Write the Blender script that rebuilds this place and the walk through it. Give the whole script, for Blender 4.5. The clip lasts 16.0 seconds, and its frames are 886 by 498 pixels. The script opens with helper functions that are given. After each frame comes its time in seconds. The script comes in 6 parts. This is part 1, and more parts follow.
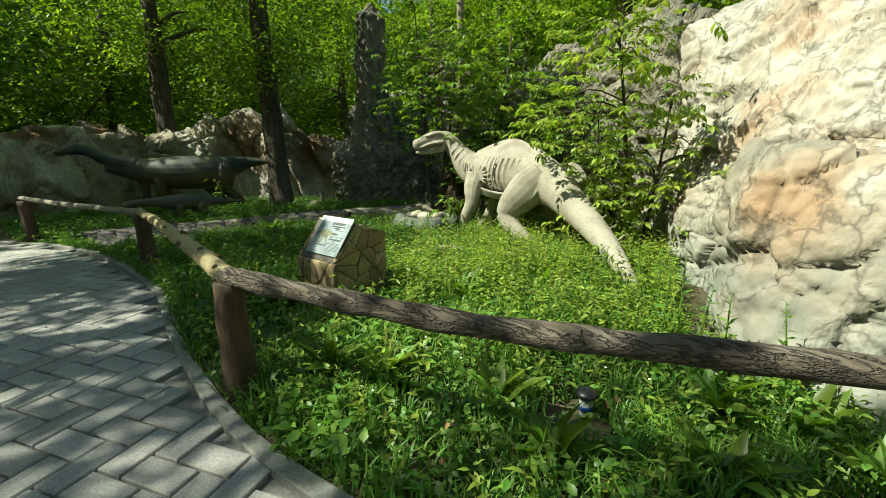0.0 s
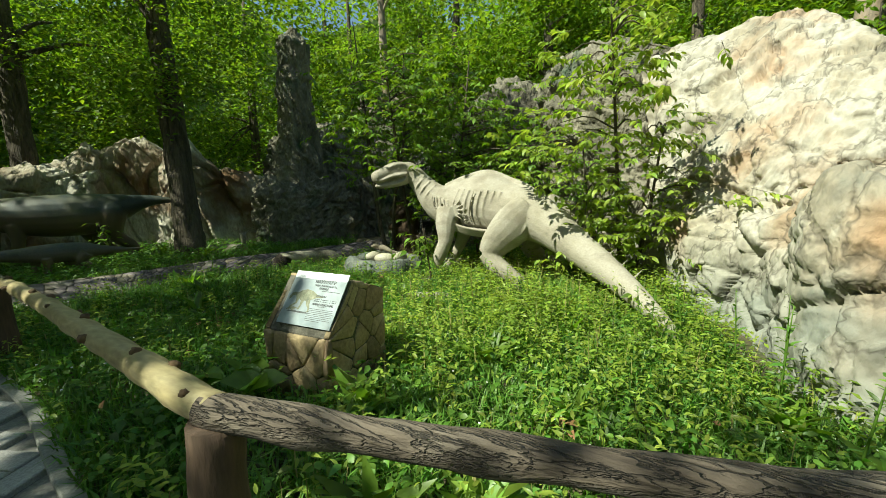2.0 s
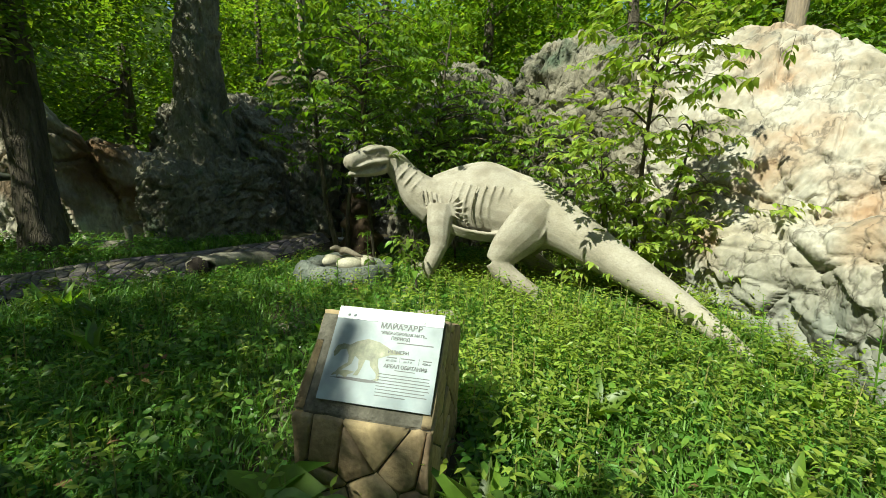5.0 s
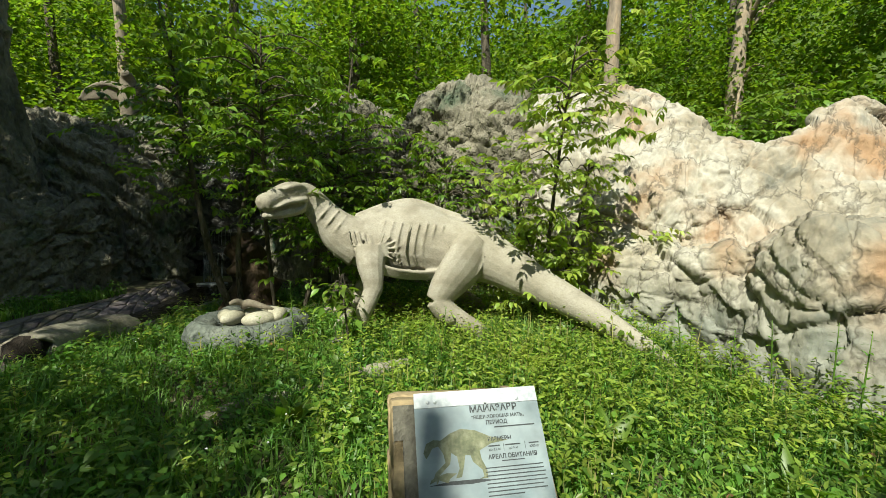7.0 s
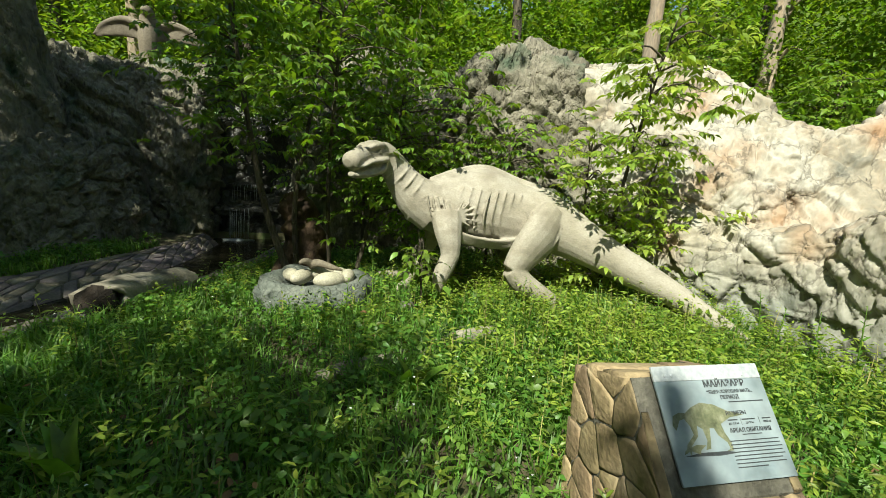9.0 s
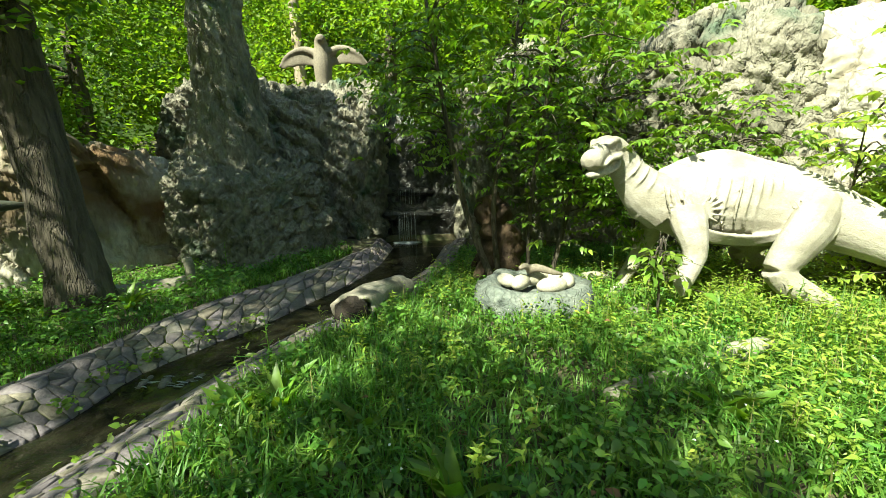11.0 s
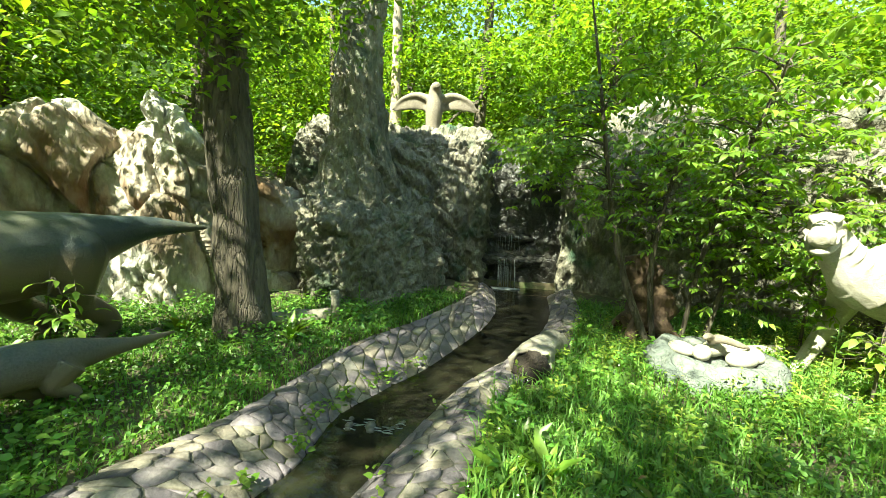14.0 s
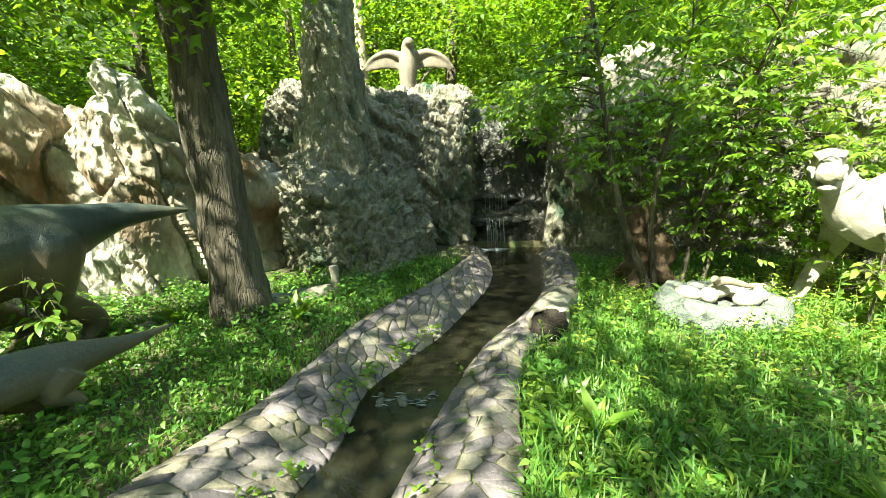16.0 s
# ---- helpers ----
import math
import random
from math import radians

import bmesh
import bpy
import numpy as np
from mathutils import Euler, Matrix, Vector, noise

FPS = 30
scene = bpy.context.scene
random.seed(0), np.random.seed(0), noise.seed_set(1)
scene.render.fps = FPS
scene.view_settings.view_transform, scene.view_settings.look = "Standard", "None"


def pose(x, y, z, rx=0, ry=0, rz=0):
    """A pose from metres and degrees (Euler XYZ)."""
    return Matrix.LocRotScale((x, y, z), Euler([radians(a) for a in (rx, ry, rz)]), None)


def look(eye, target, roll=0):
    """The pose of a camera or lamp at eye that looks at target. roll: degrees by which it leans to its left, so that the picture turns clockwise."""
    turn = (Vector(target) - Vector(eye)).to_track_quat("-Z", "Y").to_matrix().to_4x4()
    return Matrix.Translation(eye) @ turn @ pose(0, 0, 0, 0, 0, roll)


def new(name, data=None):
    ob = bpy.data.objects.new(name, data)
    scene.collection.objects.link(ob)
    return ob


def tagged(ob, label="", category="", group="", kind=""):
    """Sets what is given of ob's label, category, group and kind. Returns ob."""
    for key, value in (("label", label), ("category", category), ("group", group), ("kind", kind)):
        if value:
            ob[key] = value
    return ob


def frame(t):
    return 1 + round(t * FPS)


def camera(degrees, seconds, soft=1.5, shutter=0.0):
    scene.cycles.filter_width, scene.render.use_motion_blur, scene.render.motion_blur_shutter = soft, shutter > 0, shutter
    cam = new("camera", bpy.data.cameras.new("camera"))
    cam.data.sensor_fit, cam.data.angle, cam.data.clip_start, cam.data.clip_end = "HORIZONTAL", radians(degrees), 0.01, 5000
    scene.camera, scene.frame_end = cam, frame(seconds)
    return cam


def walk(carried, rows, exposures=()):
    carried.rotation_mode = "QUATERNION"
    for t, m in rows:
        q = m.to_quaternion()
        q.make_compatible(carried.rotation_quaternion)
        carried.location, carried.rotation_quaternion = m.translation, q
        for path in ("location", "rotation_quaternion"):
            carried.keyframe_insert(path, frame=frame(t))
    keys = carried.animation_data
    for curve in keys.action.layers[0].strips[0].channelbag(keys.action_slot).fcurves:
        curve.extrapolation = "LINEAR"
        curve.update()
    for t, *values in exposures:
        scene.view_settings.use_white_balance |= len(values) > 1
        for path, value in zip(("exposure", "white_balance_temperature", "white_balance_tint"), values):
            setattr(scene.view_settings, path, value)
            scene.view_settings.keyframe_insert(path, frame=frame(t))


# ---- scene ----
cam = camera(95.0, 16.0, soft=0.85)
PATH = [
    (0, (3.0, -2.2, 1.34), (1.767, -0.696, 0.875), -0.7),
    (0.5, (2.663, -2.234, 1.351), (1.592, -0.6, 0.923), -0.6),
    (1, (2.399, -2.251, 1.354), (1.426, -0.548, 0.962), -1.3),
    (1.5, (2.13, -2.108, 1.321), (1.167, -0.426, 0.826), -3.7),
    (2, (1.887, -1.993, 1.34), (0.999, -0.229, 1.025), -1.4),
    (2.5, (1.603, -1.947, 1.34), (0.856, -0.121, 1.015), 0.7),
    (3, (1.363, -1.933, 1.341), (0.72, -0.068, 1.014), 1.6),
    (3.5, (1.143, -1.801, 1.309), (0.521, 0.059, 0.918), -0.1),
    (4, (0.949, -1.655, 1.324), (0.403, 0.24, 0.992), -1.1),
    (4.2, (0.861, -1.617, 1.303), (0.338, 0.282, 0.961), 0.4),
    (6.3, (-0.003, -1.36, 1.353), (-0.065, 0.62, 1.073), 1.6),
    (6.5, (-0.088, -1.338, 1.361), (-0.038, 0.648, 1.128), 2.4),
    (7, (-0.345, -1.364, 1.441), (-0.021, 0.598, 1.226), 0.4),
    (7.5, (-0.517, -1.363, 1.428), (-0.304, 0.613, 1.201), 1.8),
    (8, (-0.784, -1.231, 1.407), (-0.63, 0.744, 1.131), -0.6),
    (8.5, (-0.981, -1.167, 1.397), (-0.849, 0.813, 1.148), -0.7),
    (9, (-1.231, -1.159, 1.406), (-0.831, 0.766, 1.035), 3.8),
    (9.5, (-1.487, -1.16, 1.383), (-1.16, 0.77, 0.974), 5.8),
    (10, (-1.776, -1.05, 1.426), (-1.793, 0.866, 0.852), 1.1),
    (10.2, (-1.885, -0.994, 1.436), (-1.978, 0.927, 0.887), -1.5),
    (12.3, (-3.081, -0.869, 1.558), (-3.242, 1.095, 1.216), -0.7),
    (12.5, (-3.172, -0.861, 1.556), (-3.388, 1.096, 1.203), -0.9),
    (13, (-3.42, -0.883, 1.533), (-3.676, 1.066, 1.164), 1.5),
    (13.5, (-3.713, -0.952, 1.609), (-3.914, 1.015, 1.303), 2.8),
    (14, (-3.86, -0.98, 1.611), (-4.088, 0.992, 1.363), 2.8),
    (14.5, (-4.081, -0.901, 1.589), (-4.278, 1.059, 1.244), -1.8),
    (15, (-4.204, -0.846, 1.573), (-4.337, 1.108, 1.171), -2.8),
    (15.5, (-4.246, -0.866, 1.59), (-4.345, 1.086, 1.162), -0.9),
    (16, (-4.241, -0.872, 1.586), (-4.317, 1.082, 1.171), -1.0),
]
walk(cam, [(t, look(eye, target, roll)) for t, eye, target, roll in PATH],
     [(0, 0.75, 6800, -9), (4.2, 0.72, 6700, -11), (6.3, 0.55, 6700, -3), (9.4, 0.8, 6700, -3), (10.0, 1.35, 6700, -7), (10.2, 1.45, 6700, -8), (12.3, 2.15, 6900, -14), (16, 2.6, 6900, -9)])

# ---- world, sun ----
SUN_TO = Vector((-0.40, -0.60, 0.85)).normalized()
world = bpy.data.worlds.new("sky")
scene.world = world
world.use_nodes = True
wn = world.node_tree.nodes
sky = wn.new("ShaderNodeTexSky")
sky.sky_type = "NISHITA"
sky.sun_disc = False
sky.sun_elevation = math.asin(SUN_TO.z)
sky.sun_rotation = math.atan2(SUN_TO.x, SUN_TO.y)
world.node_tree.links.new(sky.outputs[0], wn["Background"].inputs[0])
wn["Background"].inputs[1].default_value = 0.085
sun = new("sun", bpy.data.lights.new("sun", "SUN"))
sun.data.energy = 5.0
sun.data.angle = radians(0.6)
sun.data.color = (1.0, 0.95, 0.86)
sun.matrix_world = look(SUN_TO * 40, (0, 0, 0))


# ---- materials ----
def material(name, cols, scale=3.0, fine=40.0, rough=0.8, bump=0.3, dist=0.02, spots=None, island=0.0, per_object=0.0,
             translucent=0.0, stretch=(1, 1, 1), crease=None, metal=0.0, band=None, crease_dark=0.0, grain=0.55):
    """cols: two to four colours laid by a broad noise; a fine noise breaks them up and gives relief."""
    m = bpy.data.materials.new(name)
    m.use_nodes = True
    nt = m.node_tree
    N, L = nt.nodes, nt.links
    bsdf = N["Principled BSDF"]
    tc = N.new("ShaderNodeTexCoord")
    mp = N.new("ShaderNodeMapping")
    mp.inputs["Scale"].default_value = stretch
    L.new(tc.outputs["Object"], mp.inputs[0])
    n1 = N.new("ShaderNodeTexNoise")
    n1.inputs["Scale"].default_value = scale
    n1.inputs["Detail"].default_value = 5
    n1.inputs["Roughness"].default_value = 0.62
    L.new(mp.outputs[0], n1.inputs[0])
    ramp = N.new("ShaderNodeValToRGB")
    e = ramp.color_ramp.elements
    while len(e) < len(cols):
        e.new(0.5)
    for i, c in enumerate(cols):
        e[i].position = 0.3 + 0.4 * i / max(1, len(cols) - 1)
        e[i].color = (*c, 1)
    L.new(n1.outputs[0], ramp.inputs[0])
    n2 = N.new("ShaderNodeTexNoise")
    n2.inputs["Scale"].default_value = fine
    n2.inputs["Detail"].default_value = 4
    L.new(mp.outputs[0], n2.inputs[0])
    mix = N.new("ShaderNodeMix")
    mix.data_type, mix.blend_type = "RGBA", "OVERLAY"
    mix.inputs[0].default_value = grain
    L.new(ramp.outputs[0], mix.inputs[6])
    L.new(n2.outputs[0], mix.inputs[7])
    col = mix.outputs[2]
    if spots:
        colour, sc, lo, hi = spots
        n3 = N.new("ShaderNodeTexNoise")
        n3.inputs["Scale"].default_value = sc
        n3.inputs["Detail"].default_value = 6
        L.new(tc.outputs["Object"], n3.inputs[0])
        mr = N.new("ShaderNodeMapRange")
        mr.inputs[1].default_value, mr.inputs[2].default_value = lo, hi
        L.new(n3.outputs[0], mr.inputs[0])
        sm = N.new("ShaderNodeMix")
        sm.data_type = "RGBA"
        L.new(mr.outputs[0], sm.inputs[0])
        L.new(col, sm.inputs[6])
        sm.inputs[7].default_value = (*colour, 1)
        col = sm.outputs[2]
    if band:
        lo, hi, colour = band
        sep = N.new("ShaderNodeSeparateXYZ")
        L.new(tc.outputs["Object"], sep.inputs[0])
        wob = N.new("ShaderNodeMath")
        wob.operation = "MULTIPLY_ADD"
        wob.inputs[1].default_value = (hi - lo) * 1.5
        L.new(n1.outputs[0], wob.inputs[0])
        L.new(sep.outputs[2], wob.inputs[2])
        br_map = N.new("ShaderNodeMapRange")
        br_map.inputs[1].default_value, br_map.inputs[2].default_value = lo + 0.75 * (hi - lo), hi + 0.75 * (hi - lo)
        br_map.inputs[3].default_value, br_map.inputs[4].default_value = 0.85, 0.0
        L.new(wob.outputs[0], br_map.inputs[0])
        bm_ = N.new("ShaderNodeMix")
        bm_.data_type = "RGBA"
        L.new(br_map.outputs[0], bm_.inputs[0])
        L.new(col, bm_.inputs[6])
        bm_.inputs[7].default_value = (*colour, 1)
        col = bm_.outputs[2]
    if island or per_object:
        if island:
            g = N.new("ShaderNodeNewGeometry").outputs["Random Per Island"]
        else:
            g = N.new("ShaderNodeObjectInfo").outputs["Random"]
        amount = island or per_object
        hs = N.new("ShaderNodeHueSaturation")
        v = N.new("ShaderNodeMapRange")
        v.inputs[3].default_value, v.inputs[4].default_value = 1 - amount, 1 + amount
        L.new(g, v.inputs[0])
        L.new(v.outputs[0], hs.inputs["Value"])
        h = N.new("ShaderNodeMapRange")
        h.inputs[3].default_value, h.inputs[4].default_value = 0.5 - 0.05 * amount, 0.5 + 0.03 * amount
        mul = N.new("ShaderNodeMath")
        mul.operation = "FRACT"
        m7 = N.new("ShaderNodeMath")
        m7.operation = "MULTIPLY"
        m7.inputs[1].default_value = 7.31
        L.new(g, m7.inputs[0])
        L.new(m7.outputs[0], mul.inputs[0])
        L.new(mul.outputs[0], h.inputs[0])
        L.new(h.outputs[0], hs.inputs["Hue"])
        L.new(col, hs.inputs["Color"])
        col = hs.outputs[0]
    # darkens thin lines along the crease pattern
    if crease and crease_dark:
        gv = N.new("ShaderNodeTexVoronoi")
        gv.feature = "DISTANCE_TO_EDGE"
        gv.inputs["Scale"].default_value = crease[0]
        gw = N.new("ShaderNodeVectorMath")
        gw.operation = "MULTIPLY_ADD"
        gw.inputs[1].default_value = (crease[1],) * 3
        L.new(n1.outputs["Color"], gw.inputs[0])
        L.new(mp.outputs[0], gw.inputs[2])
        L.new(gw.outputs[0], gv.inputs["Vector"])
        gr = N.new("ShaderNodeMapRange")
        gr.inputs[2].default_value = 0.045
        gr.inputs[3].default_value, gr.inputs[4].default_value = crease_dark, 0.0
        L.new(gv.outputs["Distance"], gr.inputs[0])
        gm = N.new("ShaderNodeMix")
        gm.data_type = "RGBA"
        L.new(gr.outputs[0], gm.inputs[0])
        L.new(col, gm.inputs[6])
        gm.inputs[7].default_value = (0.07, 0.06, 0.045, 1)
        col = gm.outputs[2]
    L.new(col, bsdf.inputs["Base Color"])
    bsdf.inputs["Roughness"].default_value = rough
    bsdf.inputs["Metallic"].default_value = metal
    if bump:
        b = N.new("ShaderNodeBump")
        b.inputs["Strength"].default_value = bump
        b.inputs["Distance"].default_value = dist
        height = n2.outputs[0]
        if crease:
            vo = N.new("ShaderNodeTexVoronoi")
            vo.feature = "DISTANCE_TO_EDGE"
            vo.inputs["Scale"].default_value = crease[0]
            warp = N.new("ShaderNodeVectorMath")
            warp.operation = "MULTIPLY_ADD"
            warp.inputs[1].default_value = (crease[1],) * 3
            L.new(n1.outputs["Color"], warp.inputs[0])
            L.new(mp.outputs[0], warp.inputs[2])
            L.new(warp.outputs[0], vo.inputs["Vector"])
            cl = N.new("ShaderNodeMapRange")
            cl.inputs[2].default_value = 0.12
            L.new(vo.outputs["Distance"], cl.inputs[0])
            ad = N.new("ShaderNodeMath")
            ad.operation = "MULTIPLY_ADD"
            ad.inputs[1].default_value = crease[2]
            L.new(cl.outputs[0], ad.inputs[0])
            L.new(n2.outputs[0], ad.inputs[2])
            height = ad.outputs[0]
        L.new(height, b.inputs["Height"])
        L.new(b.outputs[0], bsdf.inputs["Normal"])
    if translucent:
        out = N["Material Output"]
        tr = N.new("ShaderNodeBsdfTranslucent")
        br = N.new("ShaderNodeHueSaturation")
        br.inputs["Value"].default_value = 1.5
        br.inputs["Saturation"].default_value = 1.1
        br.inputs["Hue"].default_value = 0.495
        L.new(col, br.inputs["Color"])
        L.new(br.outputs[0], tr.inputs[0])
        ms = N.new("ShaderNodeMixShader")
        ms.inputs[0].default_value = translucent
        L.new(bsdf.outputs[0], ms.inputs[1])
        L.new(tr.outputs[0], ms.inputs[2])
        L.new(ms.outputs[0], out.inputs[0])
    return m


M_soil = material("soil", [(0.05, 0.06, 0.02), (0.09, 0.07, 0.04), (0.05, 0.08, 0.02)], 2.0, 30, 0.95, 0.6)
M_grass = material("grass_blades", [(0.072, 0.18, 0.025), (0.165, 0.30, 0.055)], 1.2, 6, 0.5, 0, island=0.45, translucent=0.4)
M_weed = material("weed_leaves", [(0.07, 0.17, 0.026), (0.155, 0.29, 0.045)], 1.0, 12, 0.45, 0, island=0.45, translucent=0.4)
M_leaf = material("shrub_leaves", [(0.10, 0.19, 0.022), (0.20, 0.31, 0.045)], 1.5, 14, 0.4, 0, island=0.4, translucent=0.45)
# brighter copy of shrub_leaves: a yellower tone plus sunlight put into the colour
M_sunleaf = material("yellow_sunlit_leaves", [(0.17, 0.27, 0.035), (0.31, 0.40, 0.07)], 1.5, 14, 0.4, 0, island=0.4, translucent=0.45)
M_dry = material("dry_leaves", [(0.16, 0.08, 0.03), (0.26, 0.15, 0.06)], 4, 30, 0.8, 0, island=0.4)
M_crown = material("tree_leaves", [(0.082, 0.16, 0.018), (0.195, 0.30, 0.042)], 0.6, 8, 0.5, 0, island=0.5, translucent=0.5)
M_far = material("far_foliage", [(0.03, 0.06, 0.01), (0.08, 0.13, 0.02), (0.14, 0.20, 0.04)], 0.35, 3.0, 0.9, 0)
M_straw = material("dry_stalks", [(0.25, 0.25, 0.08), (0.35, 0.30, 0.12)], 3, 30, 0.8, 0, island=0.25)
M_rock_warm = material("painted_plaster_rock", [(0.16, 0.16, 0.135), (0.31, 0.27, 0.205), (0.43, 0.40, 0.34), (0.25, 0.23, 0.19)], 1.5, 16,
                       0.85, 0.5, 0.03, spots=((0.34, 0.215, 0.125), 1.15, 0.53, 0.70), crease=(2.1, 0.9, 0.8), band=(0.1, 0.9, (0.25, 0.265, 0.235)),
                       stretch=(1, 1, 0.6), crease_dark=0.6, grain=0.45)
M_rock_grey = material("grey_plaster_rock", [(0.075, 0.068, 0.048), (0.17, 0.155, 0.115), (0.26, 0.235, 0.18), (0.12, 0.112, 0.08)], 1.6, 24,
                       0.9, 0.8, 0.05, spots=((0.055, 0.10, 0.06), 1.4, 0.56, 0.72), crease=(5.0, 0.9, 0.35), stretch=(1, 1, 0.5))
M_rock_pale = material("pale_plaster_rock", [(0.16, 0.12, 0.075), (0.36, 0.32, 0.25), (0.52, 0.49, 0.42), (0.26, 0.20, 0.13)], 0.9, 20,
                       0.9, 0.6, 0.05, spots=((0.17, 0.10, 0.05), 0.7, 0.52, 0.66), crease=(2.2, 0.8, 0.6), stretch=(1, 1, 0.4))
M_bark = material("tree_bark", [(0.045, 0.035, 0.025), (0.11, 0.09, 0.065), (0.16, 0.13, 0.10)], 6, 40, 0.95, 0.9, 0.03,
                  stretch=(1, 1, 0.16), crease=(9, 0.3, 1.2))
M_pine = material("pine_bark", [(0.16, 0.13, 0.10), (0.30, 0.24, 0.18), (0.36, 0.26, 0.17)], 5, 30, 0.9, 0.6, 0.02, stretch=(1, 1, 0.25))
M_rail_bark = material("rail_bark", [(0.05, 0.037, 0.027), (0.125, 0.098, 0.075), (0.21, 0.18, 0.145)], 9, 60, 0.85, 1.0, 0.015,
                       crease=(30, 0.2, 1.4), stretch=(0.13, 1, 1))
M_peeled = material("peeled_pole", [(0.26, 0.20, 0.10), (0.36, 0.29, 0.15), (0.42, 0.36, 0.21)], 5, 50, 0.6, 0.25, 0.01, stretch=(0.3, 1, 1))
M_knot = material("knot", [(0.08, 0.05, 0.03), (0.16, 0.10, 0.05)], 20, 90, 0.9, 0.5, 0.01)
M_post = material("post_wood", [(0.035, 0.022, 0.015), (0.08, 0.05, 0.032), (0.11, 0.07, 0.05)], 6, 50, 0.85, 0.6, 0.01, stretch=(1, 1, 0.2))
M_paver = material("paver", [(0.25, 0.245, 0.24), (0.35, 0.335, 0.32), (0.42, 0.40, 0.37)], 2.5, 90, 0.9, 0.35, 0.004, per_object=0.16)
M_paver_far = material("paver_far", [(0.25, 0.245, 0.24), (0.35, 0.335, 0.32), (0.42, 0.40, 0.37)], 2.5, 90, 0.9, 0.35, 0.004, island=0.16)
M_joint = material("sand_joint", [(0.15, 0.145, 0.13), (0.24, 0.23, 0.21)], 8, 60, 1.0, 0.4, 0.004)
M_kerb = material("kerb_concrete", [(0.20, 0.20, 0.18), (0.30, 0.29, 0.27)], 3, 60, 0.9, 0.4, 0.004)
M_flag = material("flagstone", [(0.08, 0.066, 0.075), (0.135, 0.112, 0.12), (0.18, 0.16, 0.135)], 2.6, 36, 0.7, 0.7, 0.014, per_object=0.35,
                  spots=((0.10, 0.14, 0.02), 2.2, 0.66, 0.72))
M_flag_ochre = material("ochre_flagstone", [(0.12, 0.10, 0.075), (0.175, 0.15, 0.115), (0.225, 0.20, 0.165)], 3.0, 36, 0.75, 0.7, 0.014, per_object=0.25,
                        spots=((0.09, 0.13, 0.02), 2.6, 0.70, 0.76))
M_mortar = material("mortar", [(0.07, 0.065, 0.05), (0.14, 0.13, 0.105)], 5, 40, 0.95, 0.8, 0.02, spots=((0.085, 0.105, 0.015), 1.7, 0.54, 0.64))
M_bed = material("stream_bed", [(0.012, 0.011, 0.007), (0.03, 0.025, 0.015), (0.09, 0.055, 0.035)], 4, 30, 0.9, 0.8, 0.02)
M_clad = material("pedestal_stone", [(0.20, 0.15, 0.09), (0.31, 0.23, 0.13), (0.36, 0.29, 0.19)], 3.5, 40, 0.8, 0.6, 0.012, per_object=0.28)
M_statue = material("statue_skin", [(0.20, 0.18, 0.14), (0.32, 0.285, 0.225), (0.385, 0.35, 0.29), (0.27, 0.24, 0.19)], 2.2, 55, 0.85, 0.28, 0.008,
                    spots=((0.20, 0.17, 0.125), 3.0, 0.56, 0.78), crease=(34, 0.25, 0.8), stretch=(1.0, 1.0, 1.5), crease_dark=0.22, grain=0.25)
M_dark_skin = material("dark_statue_skin", [(0.018, 0.03, 0.032), (0.04, 0.05, 0.048), (0.085, 0.085, 0.065)], 1.8, 60, 0.42, 0.3, 0.01, crease=(30, 0.1, 0.4), spots=((0.13, 0.125, 0.08), 1.1, 0.5, 0.66), band=(0.86, 1.02, (0.13, 0.095, 0.055)))
M_small_skin = material("small_statue_skin", [(0.045, 0.065, 0.08), (0.09, 0.09, 0.085), (0.14, 0.12, 0.10)], 2.2, 60, 0.5, 0.3, 0.01, crease=(40, 0.1, 0.4), band=(0.24, 0.40, (0.22, 0.165, 0.10)))
M_tan_skin = material("tan_statue_skin", [(0.12, 0.10, 0.075), (0.25, 0.21, 0.155)], 2.0, 40, 0.8, 0.4, 0.01)
M_egg = material("egg_paint", [(0.36, 0.33, 0.24), (0.45, 0.42, 0.33)], 5, 60, 0.6, 0.2, 0.004)
M_nest = material("nest_plaster", [(0.07, 0.085, 0.075), (0.13, 0.145, 0.125), (0.20, 0.21, 0.18)], 4, 30, 0.9, 0.7, 0.02, crease=(9, 0.3, 0.8))
M_log = material("weathered_log", [(0.13, 0.11, 0.085), (0.26, 0.23, 0.18), (0.34, 0.31, 0.25)], 6, 40, 0.9, 0.7, 0.012, stretch=(0.25, 1, 1))
# near-black for the shade in the hollow log's opening
M_hollow = material("hollow_shade", [(0.012, 0.009, 0.007), (0.035, 0.025, 0.018)], 12, 60, 1.0, 0.9, 0.02)
M_root = material("root_wood", [(0.03, 0.018, 0.012), (0.07, 0.042, 0.025), (0.12, 0.075, 0.04)], 6, 40, 0.85, 0.7, 0.015, stretch=(1, 1, 0.35))
# wet rock with the recess's shade put into the near-black colours
M_wetrock_shaded = material("wet_shaded_rock", [(0.012, 0.012, 0.010), (0.04, 0.038, 0.032), (0.07, 0.065, 0.055)], 2.5, 26, 0.35, 0.7, 0.03, crease=(6, 0.3, 0.8))
M_black = material("black_plastic", [(0.012, 0.012, 0.013), (0.02, 0.02, 0.022)], 10, 80, 0.4, 0.1, 0.002)
M_white = material("white_label", [(0.70, 0.71, 0.72), (0.78, 0.79, 0.80)], 8, 60, 0.5, 0.05, 0.001)
M_blue = material("blue_label", [(0.02, 0.08, 0.35), (0.03, 0.11, 0.42)], 8, 60, 0.4, 0.05, 0.001)
